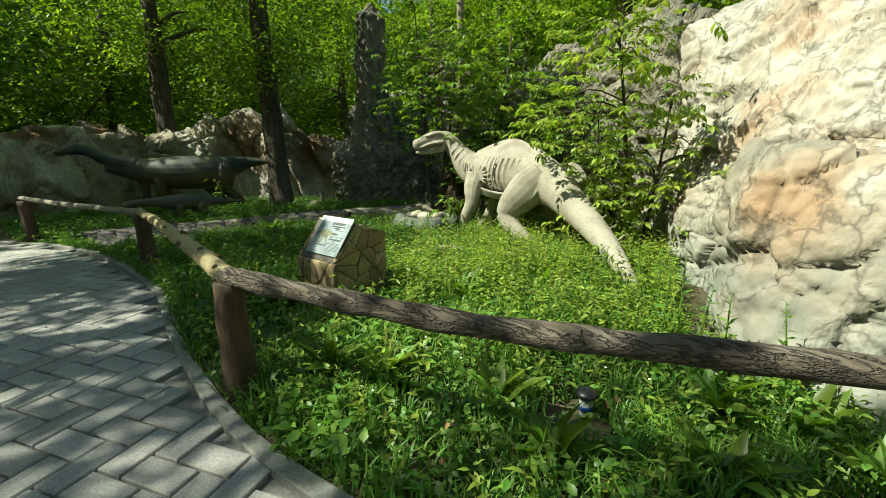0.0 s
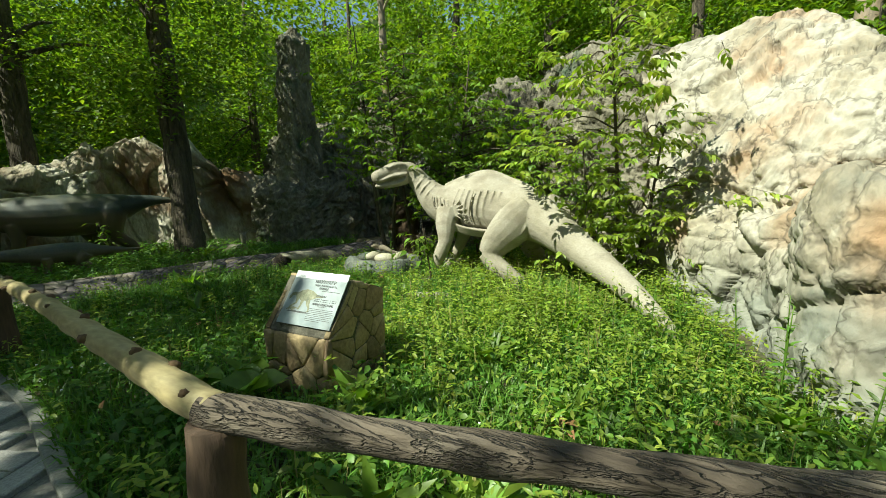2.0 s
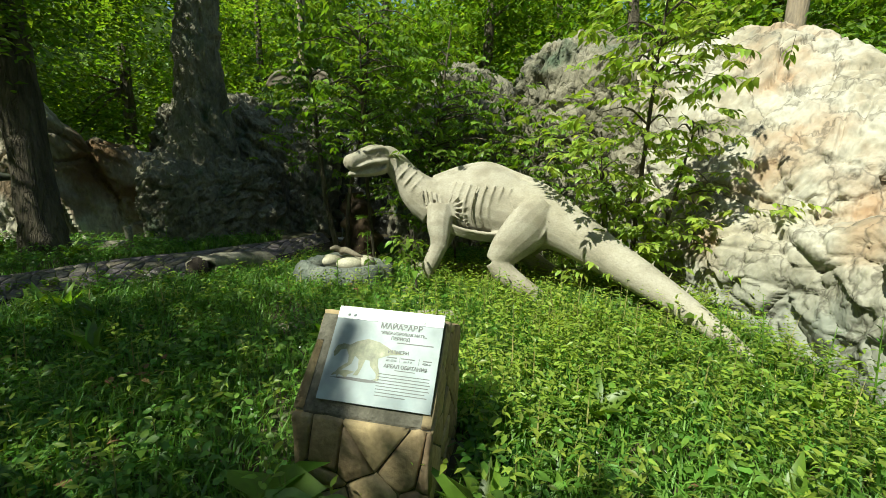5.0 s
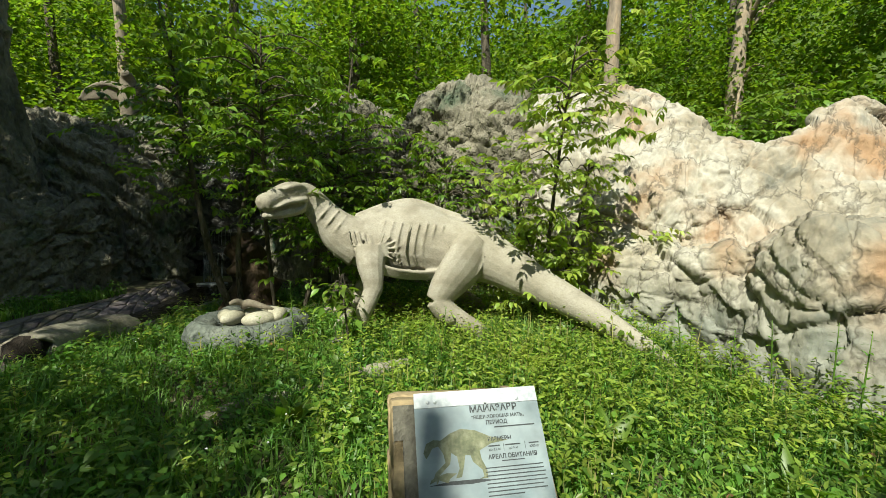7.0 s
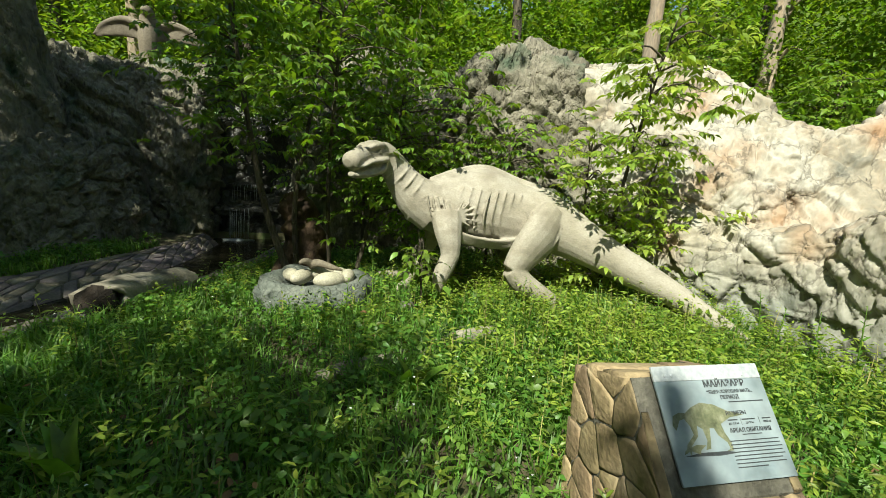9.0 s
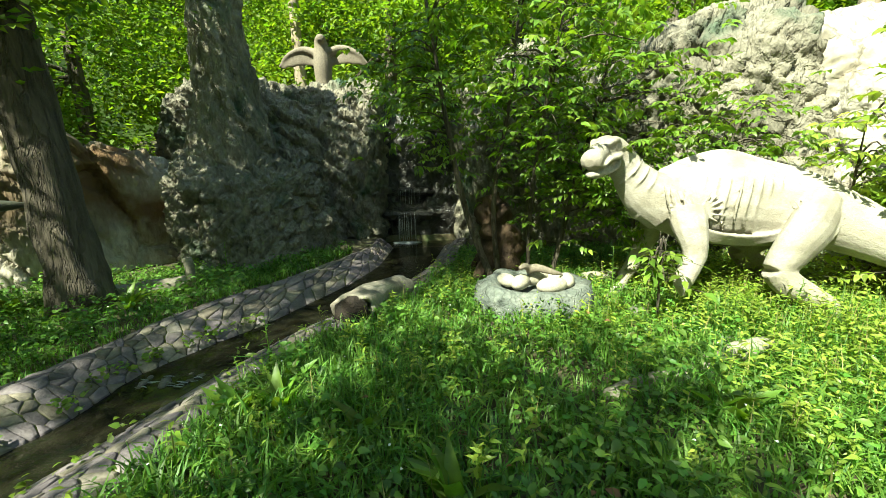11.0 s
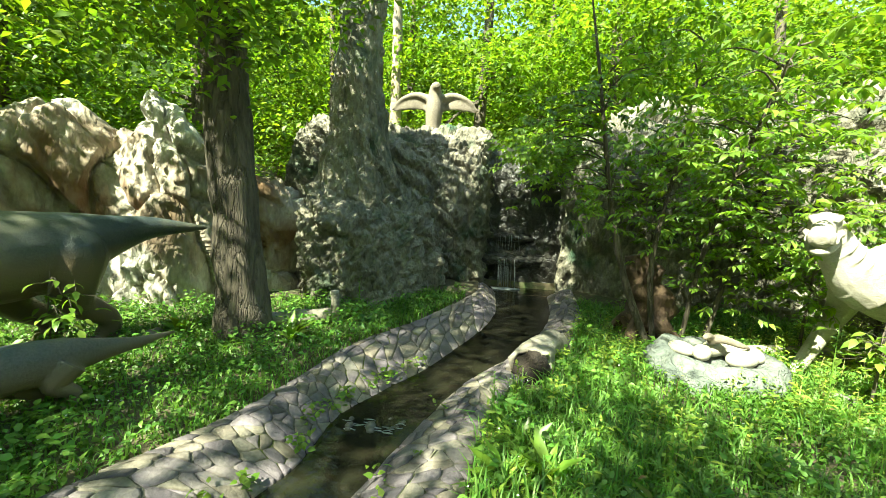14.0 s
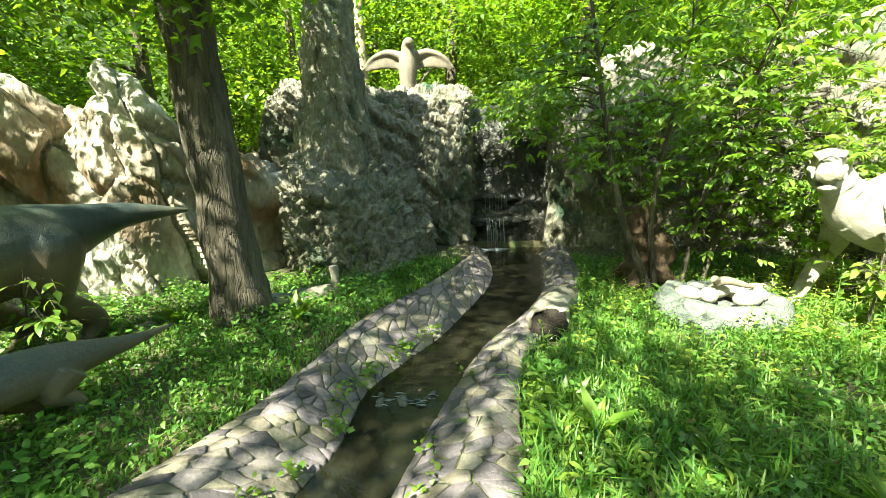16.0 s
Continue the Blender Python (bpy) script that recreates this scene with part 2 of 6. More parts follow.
M_panel = material("printed_panel", [(0.19, 0.25, 0.28), (0.26, 0.31, 0.335), (0.30, 0.34, 0.36)], 4.5, 12, 0.5, 0.05, 0.001)
M_strip = material("brushed_metal_strip", [(0.50, 0.53, 0.56), (0.60, 0.63, 0.66)], 4, 60, 0.5, 0.1, 0.001, metal=0.3)
M_ink = material("dark_print", [(0.03, 0.035, 0.04), (0.06, 0.065, 0.07)], 20, 80, 0.5, 0)
M_print_green = material("olive_print", [(0.07, 0.08, 0.045), (0.16, 0.17, 0.10), (0.26, 0.26, 0.18)], 26, 60, 0.5, 0)
M_pebble = material("pebble", [(0.07, 0.065, 0.06), (0.15, 0.135, 0.12)], 6, 40, 0.6, 0.3, 0.005, per_object=0.35)
M_flower = material("flower_white", [(0.75, 0.75, 0.70), (0.80, 0.78, 0.76)], 5, 30, 0.6, 0)

M_water = bpy.data.materials.new("water")
M_water.use_nodes = True
nt = M_water.node_tree
bs = nt.nodes["Principled BSDF"]
bs.inputs["Base Color"].default_value = (0.022, 0.022, 0.013, 1)
bs.inputs["Roughness"].default_value = 0.04
bs.inputs["IOR"].default_value = 1.33
bs.inputs["Transmission Weight"].default_value = 0.5
wv = nt.nodes.new("ShaderNodeTexNoise")
wv.inputs["Scale"].default_value = 14
wv.inputs["Detail"].default_value = 3
wb = nt.nodes.new("ShaderNodeBump")
wb.inputs["Strength"].default_value = 0.35
wb.inputs["Distance"].default_value = 0.02
tcw = nt.nodes.new("ShaderNodeTexCoord")
nt.links.new(tcw.outputs["Object"], wv.inputs[0])
nt.links.new(wv.outputs[0], wb.inputs["Height"])
nt.links.new(wb.outputs[0], bs.inputs["Normal"])
M_foam = material("white_water", [(0.22, 0.24, 0.25), (0.5, 0.53, 0.54)], 9, 50, 0.2, 0.3, 0.01, stretch=(1, 1, 0.2), translucent=0.3)


# ---- building helpers ----
def mesh_ob(name, verts, faces, mat, parent=None, label="", smooth=True):
    me = bpy.data.meshes.new(name)
    me.from_pydata([tuple(v) for v in verts], [], faces)
    me.materials.append(mat)
    if smooth:
        me.polygons.foreach_set("use_smooth", [True] * len(me.polygons))
    ob = new(name, me)
    if parent:
        ob.parent = parent
    if label:
        ob["label"] = label
    return ob


def part(name, bm, mat, parent=None, label="", smooth=True):
    me = bpy.data.meshes.new(name)
    bm.to_mesh(me)
    bm.free()
    me.materials.append(mat)
    if smooth:
        me.polygons.foreach_set("use_smooth", [True] * len(me.polygons))
    ob = new(name, me)
    if parent:
        ob.parent = parent
    if label:
        ob["label"] = label
    return ob


def thing(name, label, category, group="", kind="", at=(0, 0, 0)):
    ob = new(name)
    ob.location = at
    return tagged(ob, label, category, group, kind)


def spline(pts, n):
    """n points of a Catmull-Rom curve through pts (any dimension)."""
    p = np.array(pts, float)
    p = np.vstack([2 * p[0] - p[1], p, 2 * p[-1] - p[-2]])
    s = np.linspace(0, len(pts) - 1 - 1e-9, n)
    i = s.astype(int)
    f = (s - i)[:, None]
    a, b, c, d = p[i], p[i + 1], p[i + 2], p[i + 3]
    return 0.5 * (2 * b + (c - a) * f + (2 * a - 5 * b + 4 * c - d) * f * f + (3 * b - a - 3 * c + d) * f ** 3)


def tube(path, rings=10, sides=10, squash=None, rough=0.0, seed=0, cap=True):
    """A closed tube: path rows are x, y, z, radius. Returns verts, faces. squash: radius factor across, per row."""
    rows = spline([list(r) + [1.0 if squash is None else squash[k]] for k, r in enumerate(path)], rings)
    verts, faces = [], []
    side = None
    for k, (x, y, z, r, w) in enumerate(rows):
        a, b = rows[max(0, k - 1)][:3], rows[min(len(rows) - 1, k + 1)][:3]
        d = Vector(b - a).normalized()
        if side is None:
            side = d.cross(Vector((0, 0, 1)))
            if side.length < 0.1:
                side = d.cross(Vector((0, 1, 0)))
        side = (side - d * side.dot(d)).normalized()
        up = side.cross(d)
        for j in range(sides):
            an = 2 * math.pi * j / sides
            rr = max(r, 0.002)
            p = Vector((x, y, z)) + side * (math.cos(an) * rr * w) + up * (math.sin(an) * rr)
            if rough:
                p += (p - Vector((x, y, z))).normalized() * rough * noise.noise(p * 6 + Vector((seed, 0, 0)))
            verts.append(p)
    for k in range(rings - 1):
        for j in range(sides):
            j2 = (j + 1) % sides
            faces.append((k * sides + j, k * sides + j2, (k + 1) * sides + j2, (k + 1) * sides + j))
    if cap:
        faces.append(tuple(range(sides))[::-1])
        faces.append(tuple((rings - 1) * sides + j for j in range(sides)))
    return verts, faces


def merge(*pieces):
    verts, faces = [], []
    for v, f in pieces:
        o = len(verts)
        verts += list(v)
        faces += [tuple(i + o for i in q) for q in f]
    return verts, faces


def ball(c, r, seg=12, rough=0.0, rot=0.0):
    """An ellipsoid: centre, three radii."""
    verts, faces = [], []
    n = seg // 2
    ca, sa = math.cos(rot), math.sin(rot)
    for i in range(n + 1):
        th = math.pi * i / n
        for j in range(seg):
            ph = 2 * math.pi * j / seg
            v = Vector((r[0] * math.sin(th) * math.cos(ph), r[1] * math.sin(th) * math.sin(ph), r[2] * math.cos(th)))
            v = Vector((v.x * ca - v.y * sa, v.x * sa + v.y * ca, v.z))
            if rough:
                v *= 1 + rough * noise.noise(v * 4 / max(r) + Vector(c))
            verts.append(v + Vector(c))
    for i in range(n):
        for j in range(seg):
            j2 = (j + 1) % seg
            faces.append((i * seg + j, (i + 1) * seg + j, (i + 1) * seg + j2, i * seg + j2))
    return verts, faces


def rock(name, stations, nu, nv, mat, amp=(0.12, 0.05, 0.02), scale=(0.8, 2.4, 7.0), seed=0, label="", category="rock", strata=0.0, parent=None, facets=()):
    """A thick rock: each station is a row of points from its foot over the top to the back; the skin is smoothed over and made rugged."""
    cols = [spline(s, nv) for s in stations]
    grid = np.stack([spline([c[j] for c in cols], nu) for j in range(nv)], 1)
    du = np.gradient(grid, axis=0)
    dv = np.gradient(grid, axis=1)
    nor = np.cross(du, dv)
    nor /= np.linalg.norm(nor, axis=2, keepdims=True) + 1e-9
    verts = []
    off = Vector((seed * 3.7, seed * 1.3, seed * 2.1))
    for i in range(nu):
        for j in range(nv):
            p = Vector(grid[i, j])
            q = p + off
            d = amp[0] * noise.noise(q * scale[0])
            d += amp[1] * (1 - 2 * abs(noise.noise(q * scale[1] + Vector((5, 2, 0)))))
            v = noise.voronoi(Vector((q.x, q.y, q.z * 0.6)) * scale[1] * 0.9)[0]
            d += amp[1] * 1.4 * (v[1] - v[0])
            d += amp[2] * noise.fractal(q * scale[2], 1.0, 2.2, 3)
            for depth, fx, fy, fz, lean in facets:
                qs = Vector(((q.x + lean * q.z) * fx, (q.y + lean * q.z) * fy, q.z * fz))
                qs += noise.noise_vector(q * 1.7) * 0.15
                near_d, near_p = noise.voronoi(qs)
                g = noise.noise_vector(near_p[0] * 13.7)
                d += depth * (2.2 * g.dot(qs - near_p[0]) + 0.7 * g.x)
                d -= depth * 0.45 * max(0.0, 1 - (near_d[1] - near_d[0]) / 0.10)
            if strata:
                d += strata * noise.noise(Vector((q.x * 4, q.y * 4, q.z * 1.0)))
            verts.append(p + Vector(nor[i, j]) * d)
    faces = [(i * nv + j, (i + 1) * nv + j, (i + 1) * nv + j + 1, i * nv + j + 1) for i in range(nu - 1) for j in range(nv - 1)]
    faces.append(tuple(range(nv)))
    faces.append(tuple((nu - 1) * nv + j for j in range(nv))[::-1])
    ob = mesh_ob(name, verts, faces, mat, parent)
    if label:
        tagged(ob, label, category)
    return ob


def leaf_mesh(name, pos, size, heading, droop, mat, parent=None, shape=0.5, fold=0.25, label="", pts=4):
    """Many leaves as one mesh: pos (n,3), size (n,), heading (n,) in radians, droop (n,) the pitch of the blade; pts 4 or 6 outline points."""
    n = len(pos)
    pos, size, heading, droop = (np.asarray(a, float) for a in (pos, size, heading, droop))
    f = np.stack([np.cos(heading) * np.cos(droop), np.sin(heading) * np.cos(droop), np.sin(droop)], 1)
    s = np.stack([-np.sin(heading), np.cos(heading), np.zeros(n)], 1)
    roll = np.random.uniform(-0.7, 0.7, n)[:, None]
    u = np.cross(f, s)
    s, u = s * np.cos(roll) + u * np.sin(roll), u * np.cos(roll) - s * np.sin(roll)
    if pts == 4:
        table = [(0, 0, 0), (0.45, shape * 0.5, fold * 0.5), (1, 0, -0.08), (0.45, -shape * 0.5, fold * 0.5)]
        tri = [(0, 2, 1), (0, 3, 2)]
    else:
        table = [(0, 0, 0), (0.28, shape * 0.46, fold * 0.4), (0.62, shape * 0.36, fold * 0.25), (1.0, 0, -0.18), (0.62, -shape * 0.36, fold * 0.25),
                 (0.28, -shape * 0.46, fold * 0.4), (0.5, 0, 0.02)]
        tri = [(0, 6, 1), (1, 6, 2), (2, 6, 3), (3, 6, 4), (4, 6, 5), (5, 6, 0)]
    k = len(table)
    v = np.empty((n, k, 3))
    for a, (x, y, z) in enumerate(table):
        v[:, a] = pos + size[:, None] * (f * x + s * y + u * z)
    t = (np.array(tri)[None] + (np.arange(n) * k)[:, None, None]).reshape(-1, 3)
    return fast_mesh(name, v.reshape(-1, 3), t, mat, parent, label)


def fast_mesh(name, v, t, mat, parent=None, label=""):
    me = bpy.data.meshes.new(name)
    me.vertices.add(len(v))
    me.vertices.foreach_set("co", np.ascontiguousarray(v, dtype=np.float32).ravel())
    me.loops.add(len(t) * 3)
    me.loops.foreach_set("vertex_index", np.ascontiguousarray(t, dtype=np.int32).ravel())
    me.polygons.add(len(t))
    me.polygons.foreach_set("loop_start", np.arange(0, len(t) * 3, 3, dtype=np.int32))
    me.update(calc_edges=True)
    me.materials.append(mat)
    ob = new(name, me)
    if parent:
        ob.parent = parent
    if label:
        ob["label"] = label
    return ob


rng = np.random.default_rng(7)

# ---- plan of the ground ----
KERB = [(9.0, 0.6), (6.0, -0.45), (3.6, -1.15), (1.8, -1.45), (0.95, -1.48), (0.1, -1.37), (-0.7, -1.22), (-1.64, -1.02), (-2.9, -0.94),
        (-4.3, -0.99), (-5.5, -1.24), (-6.5, -1.7), (-8.0, -2.7), (-10.0, -4.5)]
L_OUT = [(-6.5, -0.8), (-6.2, 0.1), (-5.95, 0.77), (-5.62, 1.44), (-5.42, 2.17), (-5.24, 3.02), (-4.63, 4.29), (-4.06, 5.92), (-4.05, 6.7)]
L_IN = [(-5.55, -0.8), (-5.3, 0.1), (-5.12, 0.9), (-4.99, 1.3), (-4.95, 1.87), (-4.7, 2.4), (-4.32, 3.15), (-3.75, 4.9), (-3.7, 6.6)]
R_IN = [(-5.05, -0.8), (-4.85, 0.1), (-4.61, 0.92), (-4.41, 1.6), (-4.05, 2.62), (-3.65, 3.3), (-3.26, 4.04), (-2.9, 5.2), (-2.75, 6.6)]
R_OUT = [(-4.35, -0.8), (-4.1, 0.1), (-3.92, 0.88), (-3.85, 1.5), (-3.72, 2.08), (-3.4, 2.7), (-2.95, 3.4), (-2.5, 4.9), (-2.3, 6.6)]


def along(curve, y):
    """x of a bank line at y."""
    c = np.array(curve)
    return np.interp(y, c[:, 1], c[:, 0])


def kerb_y(x):
    c = np.array(KERB)[::-1]
    return np.interp(x, c[:, 0], c[:, 1])


def ground_z(x, y):
    x, y = np.asarray(x, float), np.asarray(y, float)
    z = 0.03 * np.sin(x * 1.3 + 0.4) * np.cos(y * 1.1)
    lo, hi, li, ri = along(L_OUT, y), along(R_OUT, y), along(L_IN, y), along(R_IN, y)
    inside = (y > -0.8) & (y < 7.2)
    edge = np.clip(np.minimum(x - lo, hi - x) / 0.25, 0, 1) * inside
    z = z * (1 - edge) + edge * -0.30
    bed = np.clip(np.minimum(x - li, ri - x) / 0.12, 0, 1) * inside
    z = z - bed * 0.05
    on_path = np.clip((kerb_y(x) - y) / 0.15 + 0.3, 0, 1)
    z = z * (1 - on_path) - 0.09 * on_path
    far = np.clip((y - 8.5) / 10, 0, 1) * 3.0 + np.clip((x - 6) / 12, 0, 1) * 1.5 * (y > 0)
    return z + far


def axis_marks(lo, hi, fine_lo, fine_hi, step):
    a = np.arange(fine_lo, fine_hi + 1e-6, step)
    left = fine_lo - np.cumsum(np.geomspace(step, 40, 22))
    right = fine_hi + np.cumsum(np.geomspace(step, 40, 22))
    return np.r_[left[::-1], a, right]


gx, gy = axis_marks(-150, 150, -11, 6, 0.09), axis_marks(-150, 150, -4, 9, 0.09)
X, Y = np.meshgrid(gx, gy, indexing="ij")
Z = ground_z(X, Y)
nx, ny = X.shape
idx = np.arange(nx * ny).reshape(nx, ny)
q = np.stack([idx[:-1, :-1], idx[1:, :-1], idx[1:, 1:], idx[:-1, 1:]], -1).reshape(-1, 4)
tri = np.concatenate([q[:, [0, 1, 2]], q[:, [0, 2, 3]]])
tagged(fast_mesh("ground", np.stack([X, Y, Z], -1).reshape(-1, 3), tri, M_soil), "dark earth ground under grass and weeds", "ground", kind="structure")

# ---- stones cut as irregular cells ----


def cells(n, w, h, seed, jitter=0.35, minimum=0.0):
    """Irregular polygons that fill a rectangle w by h."""
    r = np.random.default_rng(seed)
    cols = max(1, round(math.sqrt(n * w / h)))
    rows = max(1, round(n / cols))
    pts = np.array([((i + 0.5 + 0.25 * (j % 2) + r.uniform(-jitter, jitter)) * w / cols, (j + 0.5 + r.uniform(-jitter, jitter)) * h / rows)
                    for i in range(cols) for j in range(rows)])
    out = []
    for k, p in enumerate(pts):
        poly = [np.array(c, float) for c in ((0, 0), (w, 0), (w, h), (0, h))]
        near = np.argsort(((pts - p) ** 2).sum(1))[1:14]
        for o in pts[near]:
            mid, d = (p + o) / 2, o - p
            new_poly = []
            for a, b in zip(poly, poly[1:] + poly[:1]):
                sa, sb = (a - mid) @ d, (b - mid) @ d
                if sa <= 0:
                    new_poly.append(a)
                if (sa < 0 < sb) or (sb < 0 < sa):
                    new_poly.append(a + (b - a) * sa / (sa - sb))
            poly = new_poly
            if len(poly) < 3:
                break
        if len(poly) >= 3:
            out.append((p, poly))
    return out


def lay_stones(parent, layout, place, gap, thick, mat, name="stone", seed=0):
    """Each cell becomes a stone of its own; place(u, v, height) gives its place in the world."""
    r = np.random.default_rng(seed)
    for p, poly in layout:
        c = np.mean(poly, 0)
        lift = thick * r.uniform(0.65, 1.25)
        ring = []
        for a, b in zip(poly, poly[1:] + poly[:1]):
            for f in (0.0, 0.5):
                q = a + (b - a) * f
                d = q - c
                ln = np.linalg.norm(d) + 1e-6
                ring.append(c + d * max(0.3, 1 - (gap * r.uniform(0.7, 1.5)) / ln) * (0.97 if f == 0 else 1.02))
        k = len(ring)
        tilt = r.uniform(-0.12, 0.12, 2)
        verts = [place(*q, -0.03) for q in ring]
        verts += [place(*q, lift * 0.6 + (q - c) @ tilt * 0.5) for q in ring]
        verts += [place(*(c + (q - c) * 0.86), lift + (q - c) @ tilt * 0.5) for q in ring]
        verts.append(place(*c, lift * 1.05))
        faces = []
        for i in range(k):
            j = (i + 1) % k
            faces += [(i, j, k + j, k + i), (k + i, k + j, 2 * k + j, 2 * k + i), (2 * k + i, 2 * k + j, 3 * k)]
        mesh_ob(name, verts, faces, mat[int(r.uniform(0, len(mat)))] if isinstance(mat, (list, tuple)) else mat, parent)



# ---- rocks ----
# the sunlit rock on the east: rows from foot over the ridge to its back
EAST = [
    [(-0.1, 6.6, -0.1), (-0.1, 6.5, 0.8), (-0.1, 6.5, 1.4), (0.0, 6.5, 1.9), (0.0, 6.55, 2.4), (0.1, 6.7, 2.8), (0.4, 7.6, 2.8), (0.6, 8.6, -0.1)],
    [(0.35, 5.2, -0.1), (0.35, 5.1, 0.8), (0.32, 5.0, 1.4), (0.28, 4.9, 1.9), (0.25, 4.85, 2.5), (0.45, 4.95, 3.05), (1.0, 6.0, 3.0), (1.4, 8.0, -0.1)],
    [(1.1, 4.5, -0.1), (1.1, 4.45, 0.8), (1.05, 4.5, 1.4), (0.9, 4.45, 1.9), (0.8, 4.45, 2.5), (1.0, 4.7, 3.3), (1.6, 5.8, 3.1), (2.2, 7.6, -0.1)],
    [(1.7, 3.9, -0.1), (1.75, 3.9, 0.7), (1.85, 4.0, 1.2), (1.9, 4.2, 1.6), (1.8, 4.3, 2.3), (1.75, 4.5, 2.95), (2.4, 5.4, 2.8), (3.0, 7.4, -0.1)],
    [(2.05, 3.2, -0.1), (2.1, 3.15, 0.5), (2.2, 3.15, 0.85), (2.4, 3.2, 1.3), (2.6, 3.5, 2.1), (3.0, 4.1, 3.1), (3.6, 4.9, 2.9), (4.4, 7.0, -0.1)],
    [(2.32, 2.62, -0.1), (2.33, 2.6, 0.45), (2.4, 2.58, 0.85), (2.75, 2.8, 1.1), (2.95, 2.85, 1.6), (3.4, 3.5, 2.65), (3.9, 4.0, 2.5), (5.2, 6.4, -0.1)],
    [(2.66, 2.12, -0.1), (2.64, 2.1, 0.5), (2.7, 2.1, 0.95), (3.0, 2.5, 1.08), (3.2, 2.6, 1.55), (3.5, 2.8, 2.08), (4.2, 3.2, 2.0), (6.0, 5.6, -0.1)],
    [(2.76, 1.5, -0.1), (2.76, 1.5, 0.6), (2.86, 1.5, 1.15), (3.25, 2.2, 1.12), (3.6, 2.4, 1.6), (4.0, 2.6, 2.1), (4.7, 2.9, 2.0), (6.6, 5.0, -0.1)],
    [(2.76, 0.92, -0.1), (2.8, 0.98, 0.7), (2.88, 1.1, 1.38), (3.5, 1.9, 1.2), (4.1, 2.2, 1.7), (4.55, 2.5, 2.4), (5.0, 2.8, 2.3), (7.0, 4.2, -0.1)],
    [(3.05, 0.55, -0.1), (3.12, 0.65, 0.7), (3.3, 0.9, 1.3), (3.9, 1.6, 1.15), (4.5, 2.0, 1.6), (4.85, 2.4, 2.5), (5.4, 2.6, 2.3), (7.4, 3.6, -0.1)],
    [(4.0, 0.4, -0.1), (4.0, 0.5, 0.7), (4.1, 0.8, 1.2), (4.6, 1.4, 1.1), (5.0, 1.7, 1.4), (5.4, 2.0, 1.9), (5.9, 2.1, 1.8), (7.6, 3.0, -0.1)],
    [(5.6, 0.6, -0.1), (5.5, 0.7, 0.5), (5.5, 0.9, 0.9), (5.7, 1.2, 1.0), (5.9, 1.4, 1.2), (6.0, 1.6, 1.5), (6.4, 1.8, 1.4), (7.8, 2.4, -0.1)],
]
rock("grey_rock_peak", EAST[:4], 110, 150, M_rock_grey, (0.10, 0.03, 0.03), (0.9, 2.4, 7.0), 8, "dark grey ribbed plaster rock peak beside the sunlit rock", strata=0.05, facets=((0.10, 3.0, 3.0, 0.7, 0.8), (0.05, 6.0, 6.0, 1.6, 0.8)))
rock("sunlit_rock", EAST[3:], 270, 220, M_rock_warm, (0.08, 0.015, 0.018), (0.9, 1.6, 6.5), 1, "cream and ochre painted plaster rock with cracks behind the pale dinosaur",
     facets=((0.075, 1.5, 1.5, 0.9, 0.5), (0.05, 3.4, 3.4, 1.5, -0.7), (0.02, 7.0, 7.0, 3.5, 0.6)))
# wall right of the fall
NORTH = [
    [(-2.55, 7.1, -0.2), (-2.55, 7.0, 1.0), (-2.5, 7.1, 2.2), (-2.4, 7.5, 2.7), (-2.3, 8.4, 2.6), (-2.3, 9.2, -0.1)],
    [(-2.1, 6.75, -0.1), (-2.1, 6.6, 1.0), (-2.0, 6.7, 2.3), (-1.9, 7.2, 2.9), (-1.8, 8.2, 2.8), (-1.8, 9.2, -0.1)],
    [(-1.0, 6.4, -0.1), (-1.0, 6.3, 1.0), (-1.0, 6.4, 2.4), (-1.0, 6.8, 3.5), (-0.9, 7.8, 3.0), (-0.9, 9.0, -0.1)],
    [(0.1, 6.5, -0.1), (0.1, 6.4, 1.0), (0.1, 6.5, 2.3), (0.1, 7.0, 3.0), (0.1, 7.8, 2.8), (0.1, 9.0, -0.1)],
]
rock("shaded_rock_wall", NORTH, 110, 110, M_rock_grey, (0.14, 0.03, 0.03), (0.9, 2.6, 8.0), 2, "grey plaster rock wall beside the waterfall, half hidden by shrubs", facets=((0.10, 1.6, 1.6, 1.0, 0.3), (0.08, 4.5, 4.5, 3.0, 0.3)))
